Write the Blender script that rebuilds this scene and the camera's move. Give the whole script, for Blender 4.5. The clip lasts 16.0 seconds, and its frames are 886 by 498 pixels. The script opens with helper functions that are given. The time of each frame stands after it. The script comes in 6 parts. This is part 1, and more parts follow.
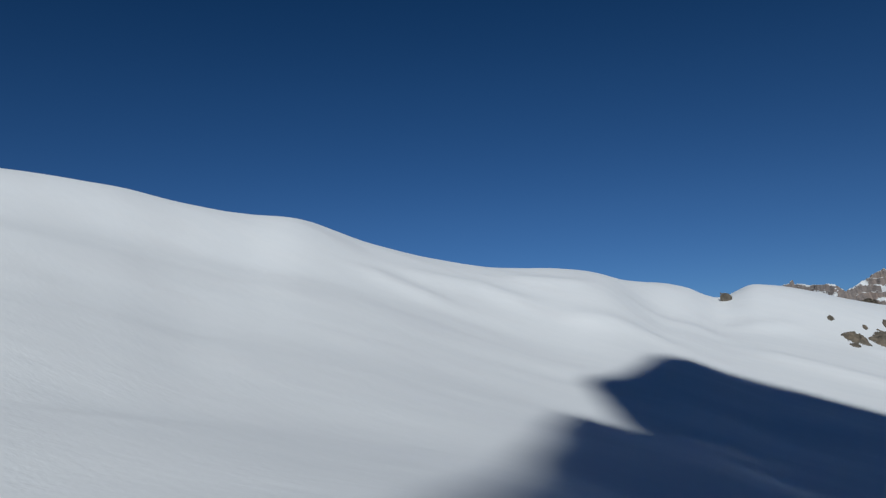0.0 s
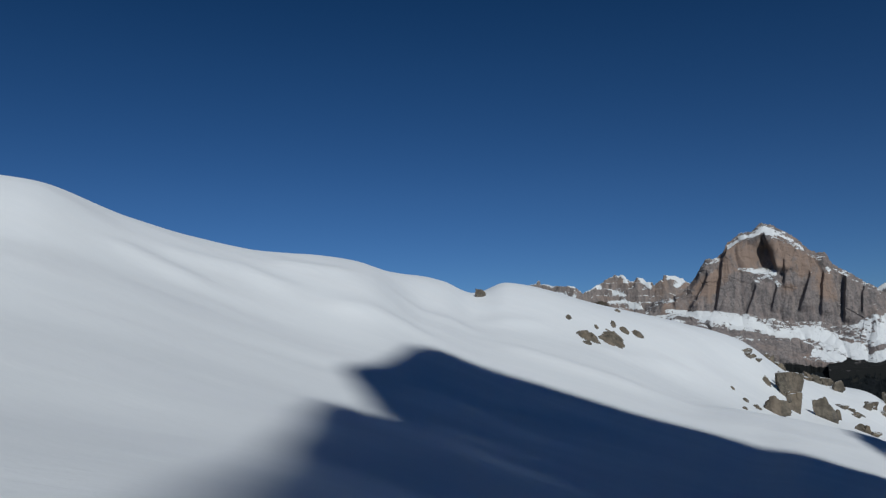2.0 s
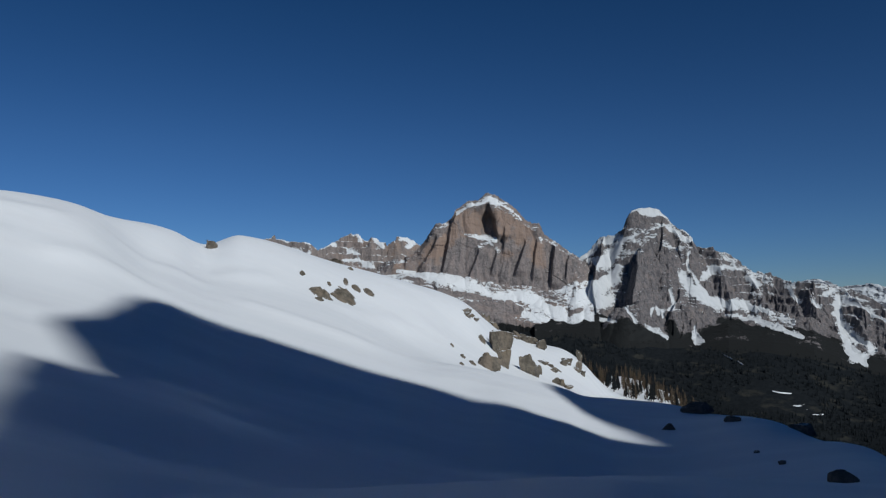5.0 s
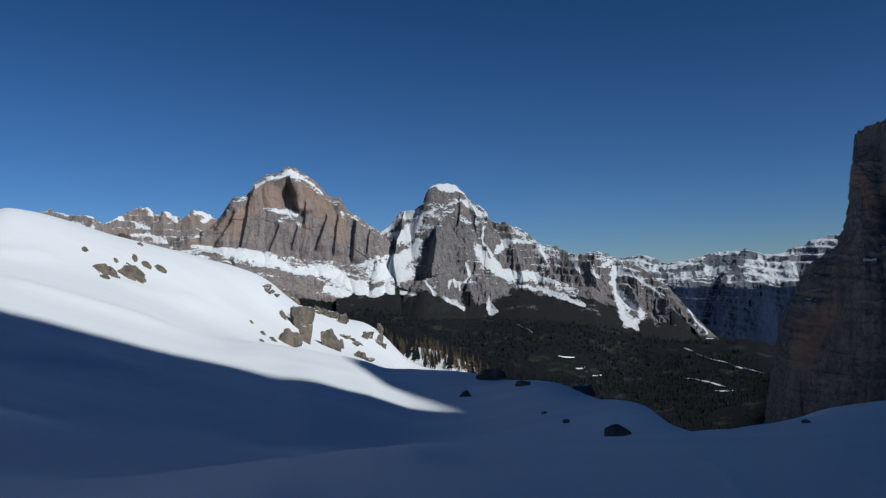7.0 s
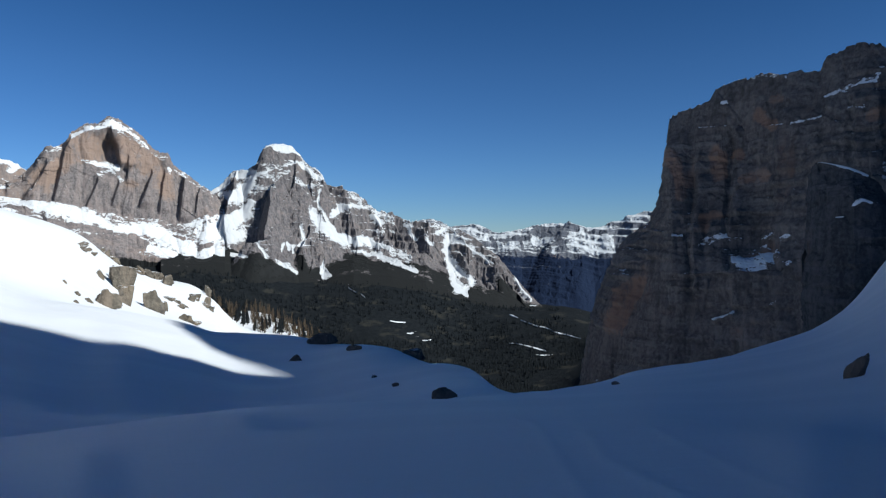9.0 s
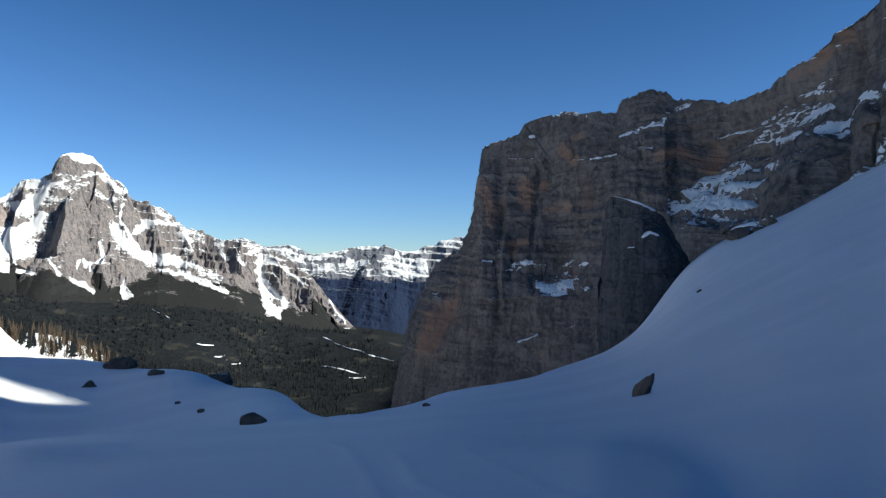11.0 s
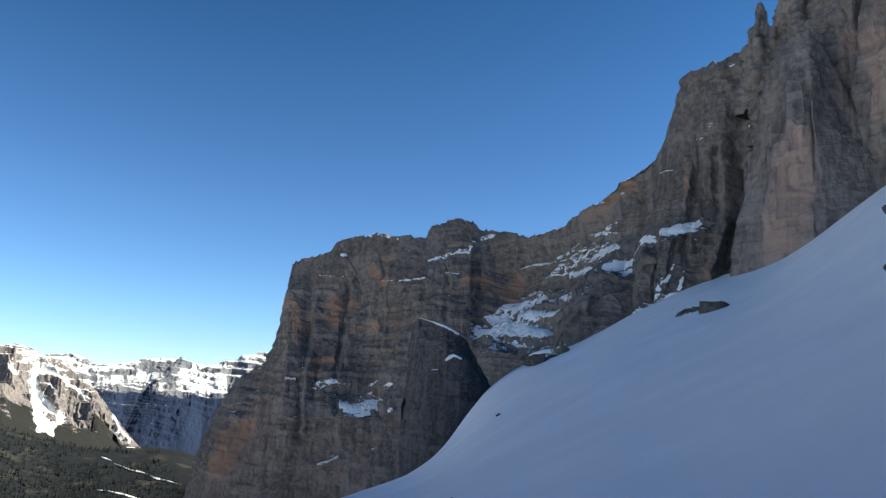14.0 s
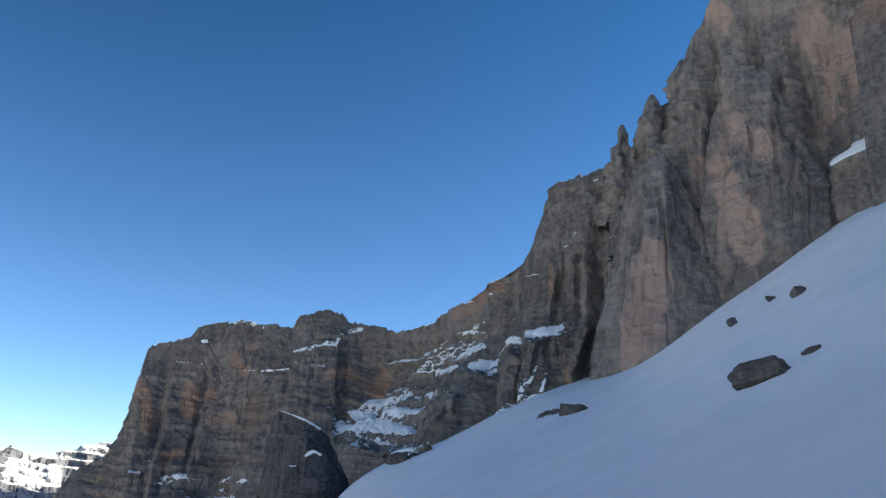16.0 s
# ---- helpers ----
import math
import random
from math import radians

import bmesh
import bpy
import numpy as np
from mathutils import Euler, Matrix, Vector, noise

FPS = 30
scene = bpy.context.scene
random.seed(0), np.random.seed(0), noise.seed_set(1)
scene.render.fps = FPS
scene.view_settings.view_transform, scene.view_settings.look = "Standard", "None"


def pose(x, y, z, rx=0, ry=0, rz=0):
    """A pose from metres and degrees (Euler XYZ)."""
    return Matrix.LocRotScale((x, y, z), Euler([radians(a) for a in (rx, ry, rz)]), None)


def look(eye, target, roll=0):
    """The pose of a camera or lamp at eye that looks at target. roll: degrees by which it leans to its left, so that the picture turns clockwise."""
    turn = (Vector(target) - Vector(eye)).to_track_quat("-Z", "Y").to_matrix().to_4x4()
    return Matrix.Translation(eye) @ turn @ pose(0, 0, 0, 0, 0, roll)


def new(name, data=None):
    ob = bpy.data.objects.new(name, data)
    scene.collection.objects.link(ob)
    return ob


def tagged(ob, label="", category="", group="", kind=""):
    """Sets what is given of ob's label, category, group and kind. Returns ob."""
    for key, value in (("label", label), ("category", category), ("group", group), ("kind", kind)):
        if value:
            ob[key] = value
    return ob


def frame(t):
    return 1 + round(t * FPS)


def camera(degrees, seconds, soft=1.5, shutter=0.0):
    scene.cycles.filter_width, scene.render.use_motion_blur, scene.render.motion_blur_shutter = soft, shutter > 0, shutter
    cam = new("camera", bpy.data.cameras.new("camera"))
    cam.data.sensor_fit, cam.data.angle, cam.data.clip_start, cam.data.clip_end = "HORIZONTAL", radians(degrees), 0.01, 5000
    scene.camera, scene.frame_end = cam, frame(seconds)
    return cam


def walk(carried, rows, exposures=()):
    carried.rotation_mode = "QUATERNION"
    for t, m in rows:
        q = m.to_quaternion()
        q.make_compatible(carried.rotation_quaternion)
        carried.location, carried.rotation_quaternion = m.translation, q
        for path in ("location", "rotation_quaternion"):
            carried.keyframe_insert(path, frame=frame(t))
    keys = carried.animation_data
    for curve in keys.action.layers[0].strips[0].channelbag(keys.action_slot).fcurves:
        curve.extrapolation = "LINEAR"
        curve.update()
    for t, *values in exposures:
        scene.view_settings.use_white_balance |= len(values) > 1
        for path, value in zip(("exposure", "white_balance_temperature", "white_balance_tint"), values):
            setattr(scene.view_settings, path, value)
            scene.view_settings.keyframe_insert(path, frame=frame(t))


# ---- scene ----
cam = camera(58.226, 16.0, soft=1.3)

EYE = Vector((0.0, 0.0, 0.0))


def sight(bearing, rise, distance=1.0):
    """A place by compass bearing (degrees clockwise from +y), rise above the eye (degrees) and level distance."""
    a = radians(bearing)
    return Vector((distance * math.sin(a), distance * math.cos(a), distance * math.tan(radians(rise))))


def turn(t, bearing, rise, roll):
    return t, look(EYE, EYE + sight(bearing, rise), roll)


walk(cam, [
    turn(0.0, -38.913, 10.620, -3.363),
    turn(0.5, -33.576, 9.981, -3.027),
    turn(1.0, -28.887, 9.538, -2.019),
    turn(1.5, -25.435, 9.189, -1.863),
    turn(2.0, -22.080, 8.917, -2.091),
    turn(2.5, -17.562, 7.962, -1.303),
    turn(3.0, -14.044, 6.990, -1.605),
    turn(5.5, 0.214, 4.847, -1.174),
    turn(6.0, 4.233, 4.227, -1.608),
    turn(6.5, 7.971, 3.742, -1.811),
    turn(7.0, 10.968, 3.024, -2.221),
    turn(7.5, 13.560, 1.819, -1.285),
    turn(8.0, 16.483, 1.043, -1.739),
    turn(8.5, 19.631, 0.486, -1.899),
    turn(8.7, 20.902, 0.383, -1.318),
    turn(10.8, 34.405, 1.025, -0.157),
    turn(11.0, 35.974, 1.785, 0.370),
    turn(11.5, 38.722, 3.490, 1.096),
    turn(12.0, 40.160, 5.286, 2.678),
    turn(12.5, 42.328, 6.354, 1.977),
    turn(13.0, 44.984, 7.648, 1.821),
    turn(13.5, 47.555, 9.110, 1.506),
    turn(14.0, 49.543, 10.564, 2.042),
    turn(14.5, 51.680, 12.070, 2.991),
    turn(15.0, 53.878, 13.989, 3.307),
    turn(15.5, 56.205, 15.856, 3.289),
    turn(16.0, 58.781, 17.728, 3.070),
], exposures=[(0.0, -0.01, 6200, 5), (3.0, -0.07, 6150, 5), (5.5, 0.06, 6100, 6), (7.0, 0.32, 6150, 6), (8.5, 0.69, 6100, 5), (11.0, 1.58, 6850, 4), (12.5, 1.94, 7400, 3), (14.5, 2.33, 7850, 3), (16.0, 2.51, 8150, 3)])

# ---- light ----
SUN_BEARING, SUN_RISE = 140.0, 36.0
world = bpy.data.worlds.new("sky")
scene.world = world
world.use_nodes = True
wn = world.node_tree.nodes
sky = wn.new("ShaderNodeTexSky")
sky.sky_type = "NISHITA"
sky.sun_disc = False
sky.sun_elevation = radians(SUN_RISE)
sky.sun_rotation = radians(SUN_BEARING)
sky.altitude = 2600
sky.air_density, sky.dust_density, sky.ozone_density = 1.0, 0.15, 2.5
deep = wn.new("ShaderNodeGamma")
deep.inputs["Gamma"].default_value = 1.5
thin = wn.new("ShaderNodeMix")
thin.data_type, thin.blend_type = "RGBA", "MULTIPLY"
thin.inputs[0].default_value = 1.0
# the haze near the horizon pales the sky, and the thin high air deepens it
way = wn.new("ShaderNodeTexCoord")
rise_of = wn.new("ShaderNodeSeparateXYZ")
fade = wn.new("ShaderNodeValToRGB")
world.node_tree.links.new(way.outputs["Generated"], rise_of.inputs[0])
world.node_tree.links.new(rise_of.outputs[2], fade.inputs["Fac"])
stops = fade.color_ramp.elements
stops[0].position, stops[0].color = 0.02, (0.52, 0.555, 0.66, 1)
stops[1].position, stops[1].color = 0.85, (0.07, 0.57, 0.69, 1)
for at, tint in ((0.10, (0.555, 0.66, 0.775, 1)), (0.22, (0.58, 0.75, 0.84, 1)), (0.37, (0.49, 0.78, 0.87, 1)), (0.55, (0.31, 0.72, 0.83, 1))):
    stops.new(at).color = tint
world.node_tree.links.new(fade.outputs["Color"], thin.inputs[7])
world.node_tree.links.new(sky.outputs["Color"], deep.inputs["Color"])
world.node_tree.links.new(deep.outputs["Color"], thin.inputs[6])
world.node_tree.links.new(thin.outputs[2], wn["Background"].inputs["Color"])
wn["Background"].inputs["Strength"].default_value = 0.0224

sun = new("sun", bpy.data.lights.new("sun", "SUN"))
sun.data.energy = 3.0
sun.data.angle = radians(0.6)
sun.data.color = (1.0, 0.975, 0.93)
sun.matrix_world = look(sight(SUN_BEARING, SUN_RISE, 100), (0, 0, 0))

# ---- relief ----
TABLE = np.random.RandomState(7).rand(8192)


def grain(p, size, seed=0):
    """Smooth random values from 0 to 1 at the places p (n, 3); size: the length of one swell, or three of them."""
    q = p / np.asarray(size, float) + seed * 17.31
    i = np.floor(q).astype(np.int64)
    f = q - i
    f = f * f * f * (f * (f * 6 - 15) + 10)
    total = 0
    for corner in range(8):
        c = np.array([corner & 1, corner >> 1 & 1, corner >> 2 & 1])
        j = i + c
        h = (j[..., 0] * 73856093 ^ j[..., 1] * 19349663 ^ j[..., 2] * 83492791) & 8191
        total = total + TABLE[h] * np.prod(np.where(c, f, 1 - f), axis=-1)
    return total


def layers(p, size, count=4, seed=0, rough=0.5):
    size = np.asarray(size, float)
    total, weight, norm = 0, 1.0, 0
    for k in range(count):
        total = total + weight * grain(p, size / 2 ** k, seed + k)
        norm += weight
        weight *= rough
    return total / norm


def ridged(p, size, count=3, seed=0, rough=0.5):
    size = np.asarray(size, float)
    total, weight, norm = 0, 1.0, 0
    for k in range(count):
        total = total + weight * (1 - np.abs(2 * grain(p, size / 2 ** k, seed + k) - 1))
        norm += weight
        weight *= rough
    return total / norm


def blocks(p, size, seed=0):
    """Broken cells: one random value from -1 to 1 for each cell round a jittered point, as in fractured rock."""
    q = p / np.asarray(size, float) + seed * 7.77
    i = np.floor(q).astype(np.int64)
    best, value = np.full(len(q), 9.0), np.zeros(len(q))
    for n in range(27):
        j = i + np.array([n % 3 - 1, n // 3 % 3 - 1, n // 9 - 1])
        h = (j[:, 0] * 73856093 ^ j[:, 1] * 19349663 ^ j[:, 2] * 83492791) & 8191
        d = ((j + np.stack([TABLE[h], TABLE[(h + 1973) & 8191], TABLE[(h + 4337) & 8191]], -1) - q) ** 2).sum(1)
        near = d < best
        best[near], value[near] = d[near], TABLE[(h[near] + 6007) & 8191]
    return 2 * value - 1


def joints(p, wide, high, seed=0):
    """Jointed rock: courses of uneven height, each split into uneven blocks; one random value from -1 to 1 for each block."""
    bend = layers(p, 5 * wide, 2, seed + 1) - 0.5
    course = np.floor(p[:, 2] / high + 1.2 * bend + 0.8 * np.sin(p[:, 2] / high * 1.7)).astype(np.int64)
    shift = TABLE[(course * 977 + seed * 131) & 8191]
    row = np.floor((p[:, 0] + 0.6 * p[:, 1]) / wide + 3 * shift + 0.9 * bend + 0.5 * np.sin((p[:, 0] / wide + 9 * shift) * 1.3)).astype(np.int64)
    return 2 * TABLE[(course * 7349 ^ row * 2741 ^ seed * 577) & 8191] - 1


def smooth(a, b, x):
    t = np.clip((x - a) / (b - a), 0, 1)
    return t * t * (3 - 2 * t)


def curve(x, xs, ys):
    """Monotone cubic through (xs, ys); ys may carry further axes."""
    xs, ys = np.asarray(xs, float), np.asarray(ys, float)
    h = np.diff(xs)
    s = np.diff(ys, axis=0) / h.reshape(-1, *[1] * (ys.ndim - 1))
    m = np.zeros_like(ys)
    if len(xs) > 2:
        same = s[:-1] * s[1:] > 0
        with np.errstate(divide="ignore", invalid="ignore"):
            m[1:-1] = np.where(same, 2 * s[:-1] * s[1:] / (s[:-1] + s[1:]), 0)
    m[0], m[-1] = s[0], s[-1]
    x = np.clip(x, xs[0], xs[-1])
    k = np.clip(np.searchsorted(xs, x, side="right") - 1, 0, len(xs) - 2)
    sh = (-1, *[1] * (ys.ndim - 1))
    t, hh = ((x - xs[k]) / h[k]).reshape(sh), h[k].reshape(sh)
    return ((2 * t - 3) * t * t + 1) * ys[k] + ((t - 2) * t + 1) * t * hh * m[k] + (3 - 2 * t) * t * t * ys[k + 1] + (t - 1) * t * t * hh * m[k + 1]


# ---- the lie of the land: sections outward from the hollow, as distance and rise ----
RINGS = np.geomspace(0.6, 4950, 460)
sections = []


def section(bearing, *legs):
    r = np.array([0.5, 3.0] + [a for a, b in legs])
    z = np.array([-1.62, -1.7] + [a * math.tan(radians(b)) for a, b in legs])
    sections.append((bearing, curve(np.log(RINGS), np.log(r), z)))


FAR = (900, -12), (1600, -11.5), (2300, -8.5), (2900, -5.2), (3500, -0.9), (4000, 0.2), (4950, 0.2)
section(-180, (12, -9), (40, 0), (120, 12), (260, 20), (420, 18), (700, 8), (1500, -4), (4950, -3))
section(-130, (12, -8), (40, 3), (120, 13), (260, 15), (420, 10), (1500, -4), (4950, -3))
section(-95, (12, -8), (35, 3), (70, 10), (120, 15), (160, 17), (260, 13), (900, 0), (4950, -3))
section(-70, (14, -6.8), (35, 1.2), (70, 8), (115, 13.0), (160, 15.95), (230, 13), (900, 0), (4950, -3))
section(-62, (14, -6.9), (35, 0.3), (70, 6.6), (118, 11.8), (166, 15.12), (236, 12), (900, 0), (4950, -3))
section(-57, (14, -7), (35, -0.5), (70, 5.3), (120, 10.7), (170, 13.99), (240, 11), (900, 0), (4950, -3))
section(-53, (14, -7.2), (35, -1.2), (70, 4.6), (120, 9.75), (177, 13.33), (245, 10.7), (900, 0), (4950, -3))
section(-49, (14, -7.5), (35, -2), (70, 3.8), (120, 9.1), (185, 12.86), (250, 10.3), (900, -1), (4950, -3))
section(-44, (14, -8), (35, -3), (70, 2.5), (120, 7.5), (195, 11.07), (260, 9), (900, -2), (4950, -3))
section(-36, (14, -8.6), (35, -4.5), (70, 0), (120, 4.5), (210, 8.99), (290, 7), (900, -3), (4950, -3))
section(-31, (14, -9.1), (35, -5.7), (70, -1.6), (120, 2.8), (228, 8.34), (310, 6.4), (900, -3), (4950, -3))
section(-27.5, (14, -9.5), (35, -6.8), (70, -2.5), (120, 2), (240, 7.44), (320, 5.6), (900, -3), (4950, -3))
section(-24, (14, -9.9), (35, -7.8), (70, -3.5), (120, 1.1), (190, 4.8), (250, 6.98), (330, 5), (900, -4), (4950, -3))
section(-22, (15, -10.2), (35, -8.4), (70, -4.2), (120, 0.4), (190, 4.0), (256, 6.47), (335, 4.6), (900, -4), (4950, -3))
section(-20, (8, -13.4), (16, -10.6), (35, -9), (70, -5), (120, -0.4), (200, 3.4), (265, 5.58), (340, 4), (900, -5), (4950, -3))
section(-17.5, (8, -13.6), (16, -11), (35, -9.8), (70, -6), (120, -1.4), (200, 3), (280, 6.22), (360, 4.4), (900, -5), (4950, -3))
section(-11, (8, -14), (18, -11.4), (40, -11), (70, -8), (120, -3.4), (200, 1), (295, 4.35), (380, 2.6), (900, -6), (4950, -3))
section(-5.6, (9, -13.8), (20, -11.3), (40, -12), (70, -9.4), (120, -5), (165, -2.75), (205, -1.7), (310, 2.85), (400, 1), (900, -7), (2600, -7), (3600, -1.5), (4950, 0))
section(-1.8, (9, -13.8), (22, -11.15), (40, -12.4), (70, -10.2), (120, -6.2), (170, -3.3), (205, -3.35), (255, -1.5), (320, 1.4), (420, -2.5), *FAR)
section(1, (10, -13.4), (24, -11), (42, -12.4), (70, -10.4), (120, -6.4), (175, -3.85), (215, -4.4), (270, -2.9), (345, -0.75), (430, -4.2), *FAR)
section(4, (10, -13.4), (25, -10.85), (44, -12.4), (70, -10.8), (120, -7.2), (182, -4.55), (230, -5.4), (285, -4.1), (360, -1.75), (450, -4.8), *FAR)
section(5.3, (10, -13.4), (25, -10.8), (44, -12.4), (70, -11), (120, -7.5), (186, -4.95), (235, -5.8), (288, -4.6), (365, -2.1), (455, -4.9), *FAR)
section(6.6, (10, -13.4), (26, -10.8), (45, -12.3), (70, -11.2), (120, -7.9), (190, -5.4), (240, -6.2), (290, -5.2), (370, -3.1), (460, -5), *FAR)
section(8.5, (10, -13.4), (27, -10.7), (45, -12.2), (70, -11.3), (120, -8.4), (190, -5.6), (280, -6.5), (400, -4.9), (480, -3.95), (560, -5.6), *FAR)
STEEP = (900, -12), (1600, -11.8), (2300, -9.2), (2900, -5.9), (3500, -1.8), (4000, -1.2), (4950, -1.2)
section(13, (10, -13.3), (20, -11.8), (30, -10.6), (46, -12), (70, -11.3), (120, -8.6), (180, -6.15), (260, -7.2), (400, -6.4), (500, -5.55), (580, -7.4), *STEEP)
section(19, (10, -13.3), (20, -11.8), (34, -10.5), (48, -11.6), (80, -10), (120, -8), (150, -7.0), (220, -9), (400, -10), (900, -12.5), (1600, -12), (2300, -9.3), (2900, -6.0), (3500, -1.9), (4000, -1.6), (4950, -1.2))
section(24.5, (10, -13.2), (20, -11.6), (38, -10.35), (50, -11), (80, -9.3), (110, -8.4), (180, -11.5), (400, -12), (900, -12.5), (1600, -12), (2300, -9.7), (2900, -7.0), (3500, -3.3), (4000, -3.1), (4950, -3))
section(28, (10, -13.1), (20, -11.5), (42, -10.1), (60, -10.3), (80, -10.2), (120, -12), (300, -14), (600, -13), (900, -12.5), (1600, -12.2), (2300, -9.6), (2900, -6.8), (3500, -3.9), (4300, -3.6), (4950, -3.5))
section(32, (10, -13), (20, -11.3), (35, -10.4), (60, -9.6), (80, -9.9), (130, -13), (300, -15), (600, -13), (1800, -11.5), (2600, -7.8), (3500, -4.2), (4300, -3.9), (4950, -3.6))
section(36, (10, -12.9), (20, -11.1), (35, -10.1), (80, -8.55), (110, -9.2), (180, -13), (350, -14), (700, -11), (4950, -4))
section(43, (10, -12.8), (20, -11), (30, -10.1), (70, -7.7), (120, -7.05), (160, -7.6), (250, -10), (450, -10), (4950, -3))
section(48.5, (10, -12.7), (20, -10.6), (30, -9.4), (70, -6.5), (120, -5.3), (165, -4.85), (240, -5.2), (400, -6), (4950, -3))
section(53.5, (16, -11), (30, -8.4), (70, -4.5), (140, -1.5), (250, 0.8), (330, 1), (500, 0), (4950, -3))
section(60, (15, -10.2), (30, -6.4), (70, -2), (140, 1.7), (300, 4.3), (420, 4.2), (4950, -3))
section(66, (15, -9.4), (30, -4.8), (70, 0.4), (150, 4.1), (305, 7.5), (430, 7.5), (4950, -3))
section(73, (14, -8.6), (30, -2.6), (70, 3.2), (150, 6.9), (290, 9.9), (420, 10.5), (4950, -3))
section(80, (14, -7.6), (30, -0.6), (70, 6), (150, 11), (290, 14.6), (420, 15), (4950, -3))
section(90, (14, -6.4), (30, 1.8), (70, 9.5), (150, 16), (270, 20), (420, 20), (4950, -3))
section(110, (13, -6), (30, 3), (70, 12), (150, 19), (270, 23), (420, 21), (4950, -3))
section(145, (13, -8), (35, 1), (100, 12), (220, 19), (420, 21), (700, 8), (4950, -3))
section(180, (12, -9), (40, 0), (120, 12), (260, 20), (420, 18), (700, 8), (1500, -4), (4950, -3))
S_BEARINGS = np.array([s[0] for s in sections], float)
S_HEIGHTS = np.stack([s[1] for s in sections])


# low wind ridges in the snow underfoot, as bearing and distance
RIDGELETS = (
    ((32.6, 10.5), (33.3, 9.7), (34.1, 8.3), (35.9, 7.6), (38.5, 6.9), (43, 6.0)),
    ((37.5, 11), (38.9, 9.8), (41.2, 8.8), (43.0, 8.0), (46, 7.2), (50, 6.4)),
    ((27.5, 17), (28.4, 14), (30.1, 9.6), (31.7, 7.3), (33.5, 6.0)))


def ridgelets(x, y, r):
    rise = np.zeros_like(x)
    near = r < 26
    if near.any():
        a, b = x[near], y[near]
        total = np.zeros_like(a)
        for line in RIDGELETS:
            best = np.full_like(a, 9.0)
            q = [(d * math.sin(radians(c)), d * math.cos(radians(c))) for c, d in line]
            for (x0, y0), (x1, y1) in zip(q[:-1], q[1:]):
                t = np.clip(((a - x0) * (x1 - x0) + (b - y0) * (y1 - y0)) / ((x1 - x0) ** 2 + (y1 - y0) ** 2), 0, 1)
                best = np.minimum(best, np.hypot(a - x0 - t * (x1 - x0), b - y0 - t * (y1 - y0)))
            total += 0.010 * np.exp(-(best / 0.09) ** 2) - 0.003 * np.exp(-((best - 0.3) / 0.25) ** 2)
        rise[near] = total
    return rise


# long low drifts that the wind has laid on the sunlit slope
DRIFTS = (((-40.2, 149), (-36.4, 156), (-34.2, 151)), ((-43.5, 138), (-40.5, 134)), ((-28.9, 147), (-24.6, 151)), ((-24.1, 184), (-21.4, 187)), ((-16.5, 170), (-13, 167), (-9.6, 165)), ((-10.3, 207), (-6.4, 227)), ((-33, 172), (-30, 176)), ((-19, 205), (-16, 214)))


def drifts(x, y, r):
    rise = np.zeros_like(x)
    near = (r > 100) & (r < 260) & (y > 0) & (x < 20)
    if near.any():
        a, b = x[near], y[near]
        for line in DRIFTS:
            best = np.full_like(a, 99.0)
            q = [(d * math.sin(radians(c)), d * math.cos(radians(c))) for c, d in line]
            for (x0, y0), (x1, y1) in zip(q[:-1], q[1:]):
                t = np.clip(((a - x0) * (x1 - x0) + (b - y0) * (y1 - y0)) / ((x1 - x0) ** 2 + (y1 - y0) ** 2), 0, 1)
                best = np.minimum(best, np.hypot(a - x0 - t * (x1 - x0), b - y0 - t * (y1 - y0)))
            rise[near] += 0.75 * np.exp(-(best / 4.2) ** 2)
    return rise


